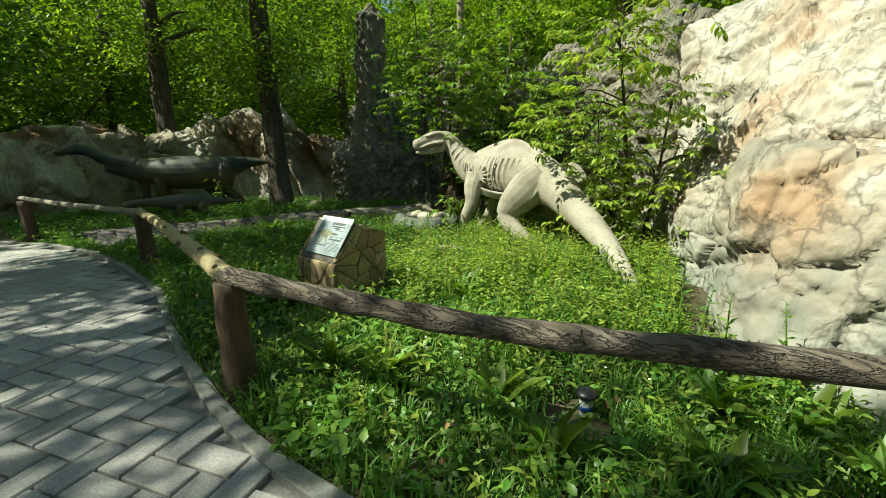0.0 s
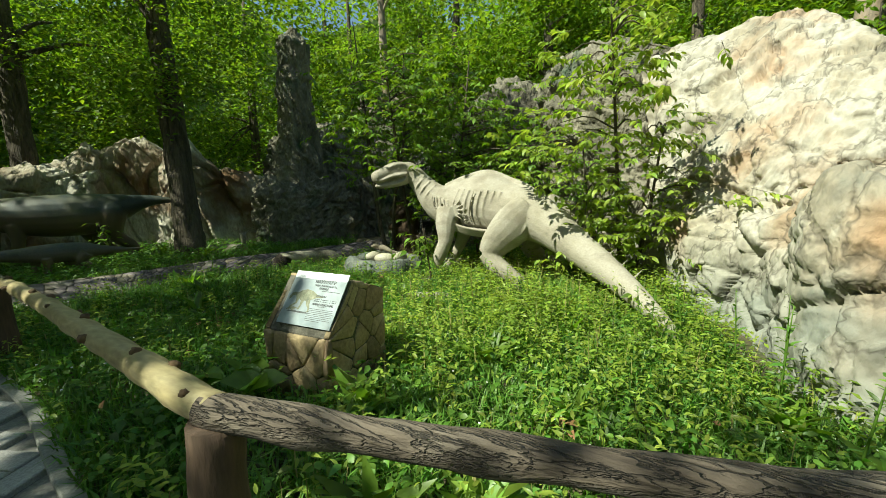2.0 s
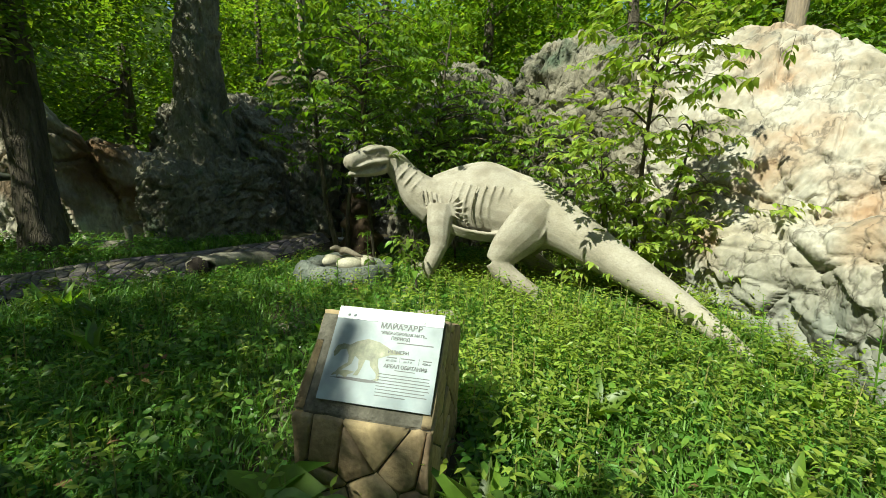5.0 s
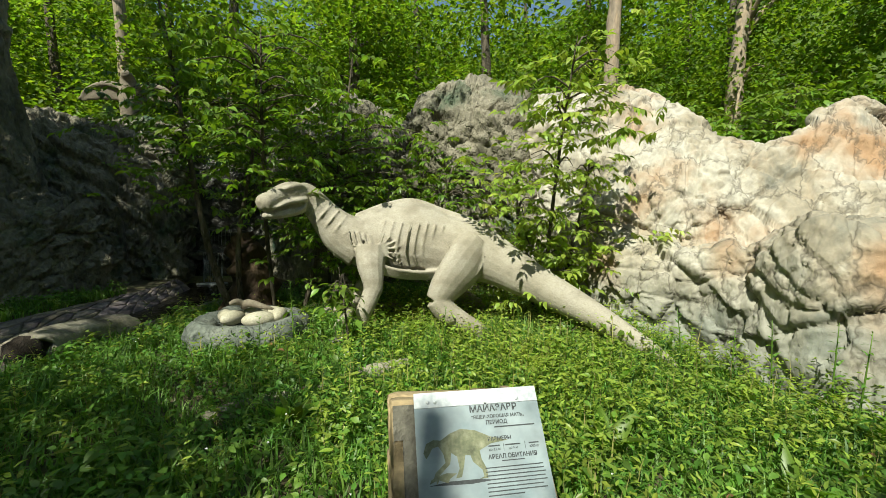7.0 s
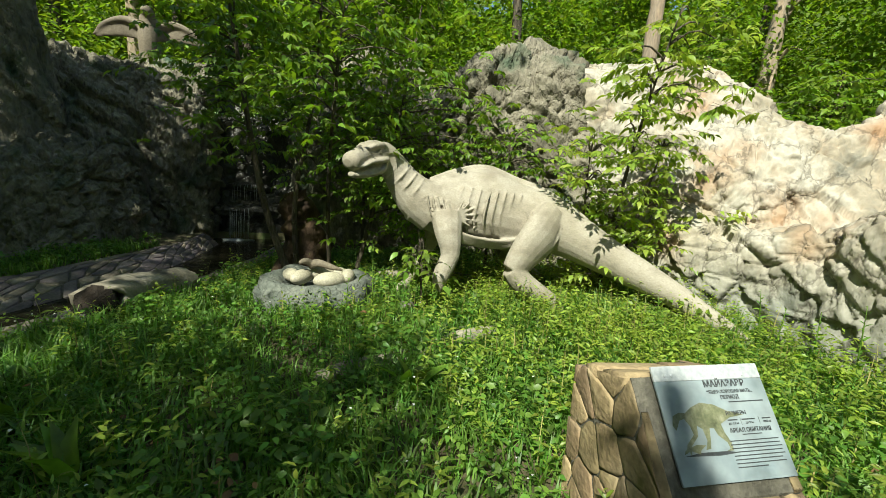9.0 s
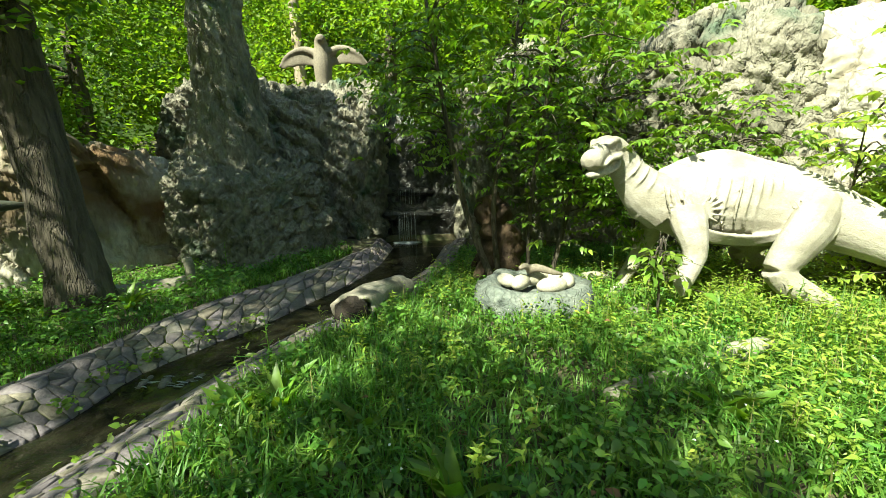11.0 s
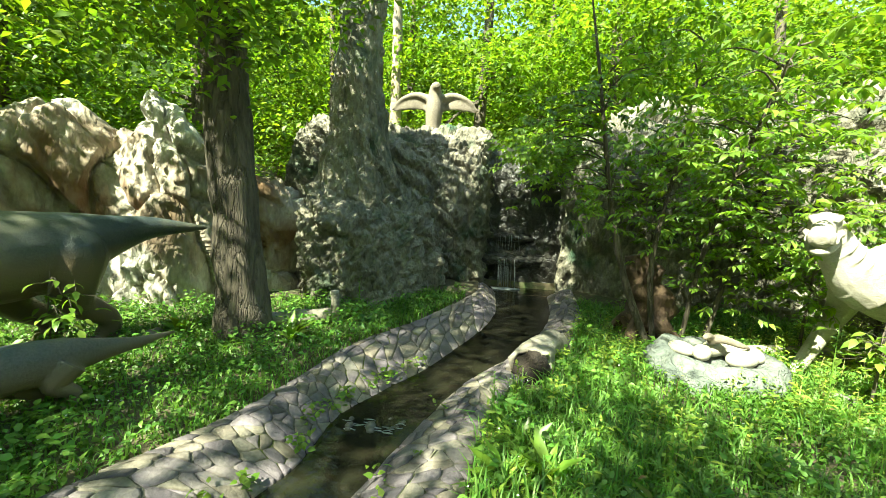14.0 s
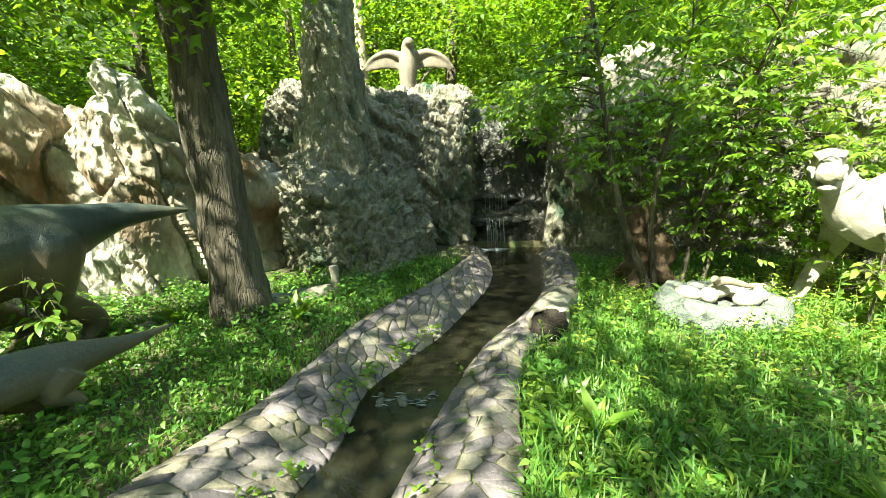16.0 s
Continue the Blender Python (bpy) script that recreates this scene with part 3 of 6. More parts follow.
WEST = [
    [(-7.6, 6.0, -0.1), (-7.6, 5.9, 1.2), (-7.5, 6.1, 2.3), (-7.4, 6.5, 2.85), (-7.4, 7.6, 2.8), (-7.4, 8.8, -0.1)],
    [(-6.2, 6.3, -0.1), (-6.2, 6.3, 1.2), (-6.2, 6.5, 2.3), (-6.2, 6.9, 2.8), (-6.2, 7.8, 2.8), (-6.2, 9.2, -0.1)],
    [(-5.3, 6.6, -0.1), (-5.3, 6.8, 1.0), (-5.35, 7.0, 2.2), (-5.4, 7.4, 2.75), (-5.4, 8.2, 2.9), (-5.4, 9.6, -0.1)],
    [(-4.7, 6.9, -0.1), (-4.65, 7.1, 1.0), (-4.6, 7.3, 2.2), (-4.6, 7.6, 2.85), (-4.6, 8.4, 2.9), (-4.6, 9.6, -0.1)],
    [(-4.15, 6.9, -0.2), (-4.1, 7.1, 1.0), (-4.1, 7.2, 2.2), (-4.1, 7.5, 2.9), (-4.1, 8.4, 2.9), (-4.1, 9.6, -0.1)],
    [(-3.98, 7.3, -0.2), (-3.95, 7.5, 1.0), (-3.95, 7.6, 2.2), (-3.95, 7.8, 2.8), (-3.95, 8.4, 2.8), (-3.95, 9.6, -0.1)],
]
rock("carved_rock_wall", WEST, 230, 170, M_rock_grey, (0.12, 0.03, 0.03), (1.0, 3.4, 9.0), 3, "grey carved plaster rock wall left of the waterfall", facets=((0.09, 1.4, 1.4, 0.8, 0.5), (0.085, 5.0, 5.0, 3.2, 0.6), (0.03, 11.0, 11.0, 8.0, -0.5)))
BOULDER = [
    [(-6.95, 5.6, -0.1), (-7.0, 5.4, 0.6), (-6.95, 5.4, 1.3), (-6.9, 5.6, 1.7), (-6.9, 6.3, 1.6), (-6.9, 6.8, -0.1)],
    [(-6.6, 4.75, -0.1), (-6.65, 4.7, 0.6), (-6.65, 4.85, 1.3), (-6.6, 5.3, 1.62), (-6.6, 6.0, 1.7), (-6.6, 6.8, -0.1)],
    [(-5.9, 4.6, -0.1), (-5.95, 4.7, 0.6), (-5.9, 4.95, 1.25), (-5.8, 5.5, 1.5), (-5.8, 6.1, 1.6), (-5.8, 7.0, -0.1)],
    [(-5.3, 4.75, -0.1), (-5.35, 4.9, 0.5), (-5.35, 5.15, 1.05), (-5.3, 5.6, 1.4), (-5.3, 6.2, 1.5), (-5.3, 7.0, -0.1)],
    [(-4.9, 5.4, -0.1), (-4.95, 5.5, 0.5), (-5.0, 5.7, 1.0), (-5.0, 6.0, 1.4), (-5.0, 6.5, 1.5), (-5.0, 7.2, -0.1)],
    [(-4.75, 6.6, -0.1), (-4.8, 6.6, 0.5), (-4.85, 6.6, 0.9), (-4.9, 6.7, 1.2), (-5.0, 6.9, 1.2), (-5.0, 7.4, -0.1)],
]
rock("dark_boulder", BOULDER, 190, 150, M_rock_grey, (0.12, 0.02, 0.03), (1.0, 2.6, 8.0), 4, "broad grey-green plaster boulder at the stream", facets=((0.07, 1.2, 1.2, 1.6, -0.4), (0.075, 5.0, 5.0, 3.6, -0.7), (0.03, 11.0, 11.0, 8.0, 0.5)))
SPIRE = [[(-6.30 + 0.012 * k + r * math.cos(a) * sx, 6.0 + r * math.sin(a), z) for k, (z, r, sx) in enumerate(
    ((-0.1, 0.95, 1), (0.9, 0.85, 1), (1.6, 0.70, 1), (2.2, 0.56, 1), (2.9, 0.46, 1), (3.6, 0.41, 1), (4.3, 0.38, 1), (4.9, 0.34, 1), (5.2, 0.05, 1)))]
    for a in [math.pi * 2 * i / 9 for i in range(10)]]
rock("stone_spire", SPIRE, 110, 170, M_rock_grey, (0.05, 0.02, 0.025), (1.2, 2.8, 8.0), 5, "tall grey plaster spire shaped like a dead trunk", strata=0.03, facets=((0.06, 3.4, 3.4, 0.9, 0.2), (0.03, 7.0, 7.0, 2.2, 0.2)))
LEFT = [
    [(-9.4, -3.2, -0.1), (-9.6, -3.2, 0.6), (-9.9, -3.2, 1.0), (-10.6, -3.2, 1.0), (-11.5, -3.2, -0.1)],
    [(-9.6, -1.6, -0.1), (-9.8, -1.6, 0.9), (-10.1, -1.6, 1.5), (-10.8, -1.6, 1.5), (-12, -1.6, -0.1)],
    [(-9.7, 0.0, -0.1), (-9.9, 0.0, 1.0), (-10.2, 0.0, 1.9), (-11, 0.0, 1.9), (-12, 0, -0.1)],
    [(-9.7, 1.6, -0.1), (-9.9, 1.6, 1.0), (-10.1, 1.7, 1.8), (-11, 2.0, 1.8), (-12, 2, -0.1)],
    [(-9.5, 2.8, -0.1), (-9.6, 3.0, 1.0), (-9.7, 3.1, 2.0), (-10.4, 3.6, 2.2), (-11.5, 4.5, -0.1)],
    [(-9.3, 3.5, -0.1), (-9.35, 3.6, 1.2), (-9.45, 3.75, 2.5), (-9.9, 4.4, 2.4), (-10.5, 6, -0.1)],
    [(-8.85, 3.75, -0.1), (-8.95, 3.9, 1.1), (-9.05, 4.1, 2.0), (-9.3, 4.8, 1.9), (-10, 6.4, -0.1)],
    [(-8.5, 3.65, -0.1), (-8.5, 3.85, 1.2), (-8.48, 4.1, 2.78), (-8.7, 4.6, 2.6), (-9.4, 6.6, -0.1)],
    [(-8.2, 3.75, -0.1), (-8.15, 3.95, 1.2), (-8.1, 4.15, 2.25), (-8.4, 4.8, 2.2), (-9.0, 6.7, -0.1)],
    [(-7.9, 4.0, -0.1), (-7.9, 4.1, 1.0), (-7.85, 4.25, 1.9), (-8.0, 5.0, 1.8), (-8.6, 6.8, -0.1)],
    [(-7.55, 4.6, -0.1), (-7.55, 4.7, 1.0), (-7.5, 4.8, 1.55), (-7.6, 5.5, 1.6), (-8, 7, -0.1)],
    [(-7.0, 5.4, -0.1), (-7.0, 5.5, 0.8), (-7.0, 5.6, 1.3), (-7.2, 6.2, 1.6), (-7.4, 7.2, -0.1)],
]
rock("pale_rock_wall", LEFT, 300, 150, M_rock_pale, (0.12, 0.02, 0.025), (0.9, 1.5, 7.0), 6, "pale and brown plaster rock wall with jagged white pillars", strata=0.04, facets=((0.22, 1.5, 1.5, 0.7, 0.2), (0.05, 3.6, 3.6, 1.8, 0.5)))
# recess of the fall: near-black colour carries its shade besides the wet
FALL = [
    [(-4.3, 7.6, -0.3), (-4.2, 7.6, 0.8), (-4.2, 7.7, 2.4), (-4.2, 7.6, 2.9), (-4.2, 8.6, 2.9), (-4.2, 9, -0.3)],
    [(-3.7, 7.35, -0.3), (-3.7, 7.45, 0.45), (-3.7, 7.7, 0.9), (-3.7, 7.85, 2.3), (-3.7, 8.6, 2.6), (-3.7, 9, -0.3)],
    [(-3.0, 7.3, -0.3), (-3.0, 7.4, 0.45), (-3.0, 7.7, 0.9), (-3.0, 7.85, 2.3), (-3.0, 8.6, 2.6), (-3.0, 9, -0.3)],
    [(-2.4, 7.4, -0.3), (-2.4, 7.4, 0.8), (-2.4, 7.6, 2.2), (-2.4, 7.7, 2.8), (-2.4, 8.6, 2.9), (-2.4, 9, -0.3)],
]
rock("waterfall_recess", FALL, 80, 90, M_wetrock_shaded, (0.06, 0.06, 0.03), (1.2, 3.5, 9.0), 7, "wet rock recess behind the small waterfall, its shade put into near-black colour")

# ---- fence of round timber ----
POSTS = [((0.80, -1.33), 0.085, 0.68), ((-2.70, -0.79), 0.085, 0.66), ((-6.2, -1.42), 0.085, 0.66), ((4.9, -0.08), 0.085, 0.68)]
for (x, y), r, h in POSTS:
    v, f = tube([(x, y, -0.12, r * 1.12), (x, y, 0.1, r * 1.06), (x - 0.01, y, 0.4, r * 0.97), (x, y, h, r * 0.95)], 12, 14, rough=0.012)
    post = mesh_ob("fence_post", v, f, M_post)
    tagged(post, "dark brown round timber fence post set in grass", "fence post", "timber fence posts")
RAIL = 0.705


def rail(name, pts, mat, label, knots=()):
    ob = thing(name, label, "fence rail", "timber fence rails")
    v, f = tube(pts, 46, 14, rough=0.012)
    pole = mesh_ob("pole", v, f, mat, ob)
    for k, r in knots:
        v, f = ball(k, (0.024 * r, 0.02 * r, 0.016 * r), 10, 0.5)
        mesh_ob("knot", v, f, M_knot, pole)


rail("fence_rail", [(0.76, -1.335, RAIL, 0.052), (1.5, -1.17, RAIL - 0.01, 0.05), (2.3, -0.97, RAIL - 0.01, 0.05), (3.3, -0.62, RAIL + 0.01, 0.048), (5.1, -0.02, RAIL, 0.045)],
     M_rail_bark, "long bark-covered brown pole resting on fence posts")
pk = []
PEELED = [(0.80, -1.325, RAIL, 0.054), (-0.3, -1.15, RAIL + 0.01, 0.052), (-1.5, -0.95, RAIL, 0.047), (-2.74, -0.78, RAIL - 0.01, 0.043)]
for k, (x, y, z, r) in enumerate(spline(PEELED, 30)[1:-1:2]):
    a = (0.9, 2.3, 1.5, 3.0, 0.3, 1.9, 2.7)[k % 7]
    pk.append(((x, y - math.cos(a) * r * 0.97, z + math.sin(a) * r * 0.97), 0.7 + 0.5 * ((k * 5) % 7) / 6))
rail("fence_rail", PEELED,
     M_peeled, "peeled yellowish pole with dark knots resting on fence posts", pk)
rail("fence_rail", [(-2.68, -0.80, RAIL - 0.01, 0.043), (-3.8, -0.93, RAIL - 0.03, 0.038), (-5.0, -1.15, RAIL - 0.03, 0.036), (-6.3, -1.44, RAIL, 0.034)],
     M_log, "thin grey crooked pole resting on fence posts")

# ---- statues: one fused shape each ----


def statue(name, pieces, mat, label, voxel=0.02, category="dinosaur statue", parent=None, smooth=4):
    v, f = merge(*pieces)
    ob = mesh_ob(name, v, f, mat, parent)
    rm = ob.modifiers.new("fuse", "REMESH")
    rm.mode, rm.voxel_size, rm.use_smooth_shade = "VOXEL", voxel, True
    sm = ob.modifiers.new("soften", "SMOOTH")
    sm.factor, sm.iterations = 0.5, smooth
    if label:
        tagged(ob, label, category)
    return ob


BODY = [(-0.78, 2.92, 1.07, 0.16), (-0.52, 2.97, 1.06, 0.27), (-0.25, 3.02, 1.05, 0.37), (0.05, 3.02, 1.05, 0.42), (0.35, 2.94, 0.99, 0.37), (0.62, 2.8, 0.95, 0.31),
        (0.9, 2.66, 0.85, 0.245), (1.2, 2.44, 0.68, 0.185), (1.5, 2.21, 0.52, 0.145), (1.8, 1.95, 0.34, 0.105), (2.05, 1.7, 0.17, 0.065), (2.2, 1.55, 0.06, 0.02)]
pale = [tube(BODY, 60, 22, squash=[0.9, 0.92, 0.93, 0.92, 0.92, 0.9, 0.9, 0.95, 1, 1, 1, 1])]
# neck and head
pale.append(tube([(-0.50, 2.92, 1.04, 0.27), (-0.68, 2.92, 1.14, 0.225), (-0.82, 2.91, 1.28, 0.172), (-0.93, 2.88, 1.42, 0.14), (-1.03, 2.84, 1.52, 0.13), (-1.09, 2.79, 1.55, 0.11)], 26, 18, squash=[0.8] * 6))
head = []
FWD, OUT = Vector((-0.61, -0.792, 0)), Vector((0.792, -0.61, 0))


def on_head(along_, out_, up_, r):
    """A row of a tube: metres forward of the nape, to the side, above the ground, radius."""
    p_ = Vector((-1.05, 2.83, 0)) + FWD * along_ + OUT * out_
    return (p_.x, p_.y, up_, r)


head.append(tube([on_head(-0.04, 0, 1.52, 0.07), on_head(0.05, 0, 1.535, 0.112), on_head(0.17, 0, 1.54, 0.112), on_head(0.28, 0, 1.515, 0.096), on_head(0.38, 0, 1.475, 0.084), on_head(0.46, 0, 1.445, 0.078), on_head(0.50, 0, 1.43, 0.04)],
                 28, 18, squash=[0.9, 0.95, 0.9, 0.8, 0.92, 1.15, 1.1]))
head.append(tube([on_head(0.04, 0, 1.42, 0.075), on_head(0.16, 0, 1.39, 0.07), on_head(0.30, 0, 1.355, 0.05), on_head(0.40, 0, 1.338, 0.036), on_head(0.46, 0, 1.338, 0.02)],
                 18, 14, squash=[1.1, 1.2, 1.5, 1.9, 1.8]))
for s in (-1, 1):
    head.append(tube([on_head(0.02, s * 0.07, 1.575, 0.02), on_head(0.11, s * 0.084, 1.61, 0.026), on_head(0.21, s * 0.082, 1.60, 0.026), on_head(0.31, s * 0.06, 1.565, 0.015)], 14, 10))
    head.append(tube([on_head(0.05, s * 0.108, 1.49, 0.022), on_head(0.15, s * 0.108, 1.475, 0.026), on_head(0.27, s * 0.09, 1.455, 0.02), on_head(0.38, s * 0.09, 1.415, 0.014), on_head(0.47, s * 0.06, 1.40, 0.01)], 16, 8))
    head.append(ball(on_head(0.17, s * 0.088, 1.555, 0)[:3], (0.024, 0.024, 0.02), 10))
    head.append(tube([on_head(0.05, s * 0.085, 1.46, 0.016), on_head(0.09, s * 0.10, 1.405, 0.02), on_head(0.20, s * 0.085, 1.36, 0.016), on_head(0.34, s * 0.07, 1.33, 0.008)], 10, 8))
    head.append(tube([on_head(0.40, s * 0.05, 1.53, 0.008), on_head(0.46, s * 0.055, 1.495, 0.016), on_head(0.48, s * 0.05, 1.465, 0.008)], 8, 8))
pale += head
# loose throat skin and folds round the neck
for s in (-1, 1):
    for k in range(6):
        c_ = Vector((-0.94 + 0.07 * k, 2.875 + 0.01 * k, 1.41 - 0.066 * k))
        w_ = 0.105 + 0.018 * k
        pale.append(tube([(*(c_ + Vector((0.10, s * w_ * 0.45, 0.10 + 0.008 * k))), 0.006), (*(c_ + Vector((0.01, s * w_, 0.0))), 0.009), (*(c_ + Vector((-0.09, s * w_ * 0.5, -0.11 - 0.01 * k))), 0.006)], 8, 6))
# ribs and skin folds on both flanks
for k in range(8):
    x = -0.3 + 0.085 * k
    for s in (-1, 1):
        yc = 3.01 - 0.012 * k
        hw = 0.364 - 0.021 * abs(k - 3)
        pale.append(tube([(x + 0.05, yc + s * hw * 0.86, 1.29, 0.006), (x + 0.0, yc + s * hw * 0.972, 1.13, 0.014), (x - 0.02, yc + s * hw * 0.962, 0.96, 0.013), (x + 0.03, yc + s * hw * 0.84, 0.80, 0.006)], 12, 6))
for k in range(4):
    for s in (-1, 1):
        yc = 3.0
        pale.append(tube([(-0.42, yc + s * 0.35, 0.9 - 0.028 * k, 0.014), (-0.15, yc + s * (0.345 - 0.018 * k), 0.8 - 0.028 * k, 0.018), (0.2, yc + s * (0.33 - 0.018 * k), 0.77 - 0.026 * k, 0.018),
                          (0.42, yc - 0.06 + s * 0.34, 0.86 - 0.02 * k, 0.014), (0.5, yc - 0.1 + s * 0.33, 1.0, 0.01)], 16, 6))
for s in (-1, 1):
    for k in range(5):
        pale.append(tube([(-0.62 + 0.05 * k, 2.95 + s * 0.23, 1.22 - 0.02 * k, 0.008), (-0.6 + 0.055 * k, 2.96 + s * 0.27, 1.1 - 0.02 * k, 0.014), (-0.55 + 0.05 * k, 2.97 + s * 0.27, 0.96, 0.008)], 8, 6))
for k in range(9):
    x = 0.75 + 0.13 * k
    yc, zc, rr = 2.735 - 0.53 * (x - 0.75), 0.9 - 0.5 * (x - 0.75), 0.26 - 0.115 * (x - 0.75)
    pale.append(tube([(x + 0.1, yc - 0.02, zc + rr * 0.95, 0.006), (x + 0.04, yc - rr * 0.72, zc + rr * 0.55, 0.012), (x, yc - rr * 0.93, zc, 0.012), (x - 0.03, yc - rr * 0.7, zc - rr * 0.6, 0.006)], 10, 6))
pale.append(tube([(-0.55, 2.98, 1.32, 0.03), (-0.25, 3.03, 1.43, 0.035), (0.05, 3.03, 1.475, 0.04), (0.35, 2.95, 1.38, 0.035), (0.65, 2.79, 1.27, 0.03), (1.0, 2.61, 1.05, 0.02)], 24, 8))
for s in (-1, 1):
    for k in range(6):
        a_ = -0.5 + 0.33 * k
        pale.append(tube([(-0.34, 2.99 + s * 0.315, 0.99, 0.012), (-0.34 + 0.11 * math.cos(a_), 3.0 + s * 0.345, 0.99 + 0.11 * math.sin(a_), 0.013), (-0.34 + 0.23 * math.cos(a_), 3.0 + s * 0.352, 0.99 + 0.23 * math.sin(a_), 0.005)], 8, 6))
    for k in range(5):
        pale.append(tube([(0.33 + 0.07 * k, 2.9 - s * 0.0 + s * 0.33, 1.12 - 0.02 * k, 0.005), (0.38 + 0.075 * k, 2.88 + s * 0.385, 0.98 - 0.03 * k, 0.011), (0.35 + 0.06 * k, 2.9 + s * 0.42, 0.82 - 0.03 * k, 0.005)], 8, 6))
# legs: near and far hind legs, near and far arms
for y0, dx in ((2.5, 0.0), (3.3, 0.25)):
    s = 1 if y0 < 2.9 else -1
    pale.append(tube([(0.68 + dx, y0 + 0.16 * s, 1.06, 0.19), (0.52 + dx, y0 + 0.06 * s, 0.86, 0.24), (0.34 + dx, y0, 0.66, 0.19), (0.23 + dx, y0 - 0.02 * s, 0.5, 0.125)], 18, 16, squash=[0.65, 0.6, 0.65, 0.8]))
    pale.append(tube([(0.22 + dx, y0 - 0.02 * s, 0.53, 0.11), (0.33 + dx, y0 - 0.04 * s, 0.4, 0.115), (0.52 + dx, y0 - 0.08 * s, 0.29, 0.09), (0.66 + dx, y0 - 0.1 * s, 0.2, 0.08), (0.76 + dx, y0 - 0.12 * s, 0.06, 0.085)], 16, 12))
    for tx in (-0.07, 0.0, 0.07):
        pale.append(tube([(0.74 + dx, y0 - 0.12 * s + tx * 0.5, 0.08, 0.05), (0.66 + dx, y0 - 0.12 * s + tx, 0.04, 0.045), (0.58 + dx, y0 - 0.12 * s + tx * 1.4, 0.015, 0.025)], 8, 8))
pale.append(tube([(-0.4, 2.75, 0.98, 0.16), (-0.4, 2.65, 0.84, 0.135), (-0.38, 2.6, 0.7, 0.105), (-0.38, 2.58, 0.6, 0.09)], 12, 12))
pale.append(tube([(-0.37, 2.58, 0.64, 0.09), (-0.42, 2.57, 0.52, 0.088), (-0.47, 2.56, 0.4, 0.08), (-0.47, 2.55, 0.33, 0.05), (-0.47, 2.55, 0.27, 0.02)], 14, 12))
pale.append(tube([(-0.42, 3.28, 0.95, 0.16), (-0.42, 3.33, 0.75, 0.12), (-0.5, 3.36, 0.52, 0.085), (-0.62, 3.34, 0.3, 0.07), (-0.75, 3.3, 0.1, 0.06), (-0.84, 3.27, -0.02, 0.04)], 16, 12))
statue("dinosaur_statue", pale, M_statue, "pale grey long-tailed dinosaur statue leaning forward in the grass", 0.0115, smooth=2)

# dark adult with its tail held level
big = [tube([(-9.05, 0.3, 1.1, 0.13), (-8.7, 0.8, 1.0, 0.26), (-8.32, 1.4, 0.93, 0.38), (-7.98, 2.0, 0.93, 0.4), (-7.76, 2.42, 1.02, 0.3), (-7.6, 2.72, 1.10, 0.185), (-7.44, 2.95, 1.15, 0.115), (-7.12, 3.36, 1.14, 0.024)],
            44, 20, squash=[0.9] * 8)]
big.append(tube([(-8.7, 0.8, 1.1, 0.22), (-9.0, 0.35, 1.25, 0.16), (-9.2, 0.05, 1.45, 0.12), (-9.3, -0.2, 1.5, 0.13), (-9.4, -0.5, 1.4, 0.07)], 16, 12))
for s in (-1, 1):
    ox, oy = 0.22 * s, 0.1 * s
    big.append(tube([(-7.84 + ox * 0.5, 2.2 + oy, 1.16, 0.1), (-7.86 + ox * 0.9, 2.22 + oy, 0.98, 0.24), (-7.92 + ox, 2.2 + oy, 0.70, 0.22), (-7.95 + ox, 2.28 + oy, 0.44, 0.14), (-7.88 + ox, 2.52 + oy, 0.22, 0.1), (-7.95 + ox, 2.48 + oy, -0.02, 0.11)], 18, 12))
    big.append(tube([(-8.55 + ox, 1.0 + oy, 0.8, 0.16), (-8.55 + ox, 1.0 + oy, 0.45, 0.1), (-8.6 + ox, 0.95 + oy, -0.02, 0.08)], 12, 10))
    big.append(ball((-7.95 + ox, 2.38 + oy, -0.01), (0.14, 0.2, 0.06), 10))
statue("dark_dinosaur_statue", big, M_dark_skin, "dark blue-grey dinosaur statue with brown belly and level tail", 0.022)
small = [tube([(-7.3, 0.45, 0.36, 0.06), (-7.16, 0.75, 0.36, 0.12), (-7.0, 1.1, 0.35, 0.165), (-6.87, 1.42, 0.35, 0.15), (-6.79, 1.68, 0.33, 0.095), (-6.73, 1.95, 0.3, 0.05), (-6.69, 2.32, 0.275, 0.014)], 34, 16, squash=[0.85] * 7)]
small.append(tube([(-7.15, 0.75, 0.38, 0.1), (-7.33, 0.45, 0.38, 0.075), (-7.45, 0.25, 0.34, 0.085), (-7.55, 0.05, 0.27, 0.045)], 14, 12))
for s in (-1, 1):
    ox, oy = 0.11 * s, 0.04 * s
    small.append(tube([(-6.88 + ox, 1.42 + oy, 0.32, 0.11), (-6.93 + ox, 1.33 + oy, 0.19, 0.08), (-6.87 + ox, 1.43 + oy, 0.09, 0.045), (-6.9 + ox, 1.38 + oy, -0.02, 0.05)], 12, 10))
    small.append(tube([(-7.08 + ox, 0.95 + oy, 0.28, 0.085), (-7.08 + ox, 0.95 + oy, 0.14, 0.06), (-7.11 + ox, 0.92 + oy, -0.02, 0.05)], 10, 10))
statue("young_dinosaur_statue", small, M_small_skin, "small grey-brown young dinosaur statue standing in grass", 0.012)
ptero = [tube([(-5.26, 8.1, 2.75, 0.2), (-5.26, 8.1, 3.1, 0.17), (-5.25, 8.08, 3.5, 0.19), (-5.24, 8.05, 3.78, 0.15), (-5.22, 7.98, 3.95, 0.12), (-5.15, 7.8, 3.95, 0.06)], 20, 12, squash=[1] * 6)]
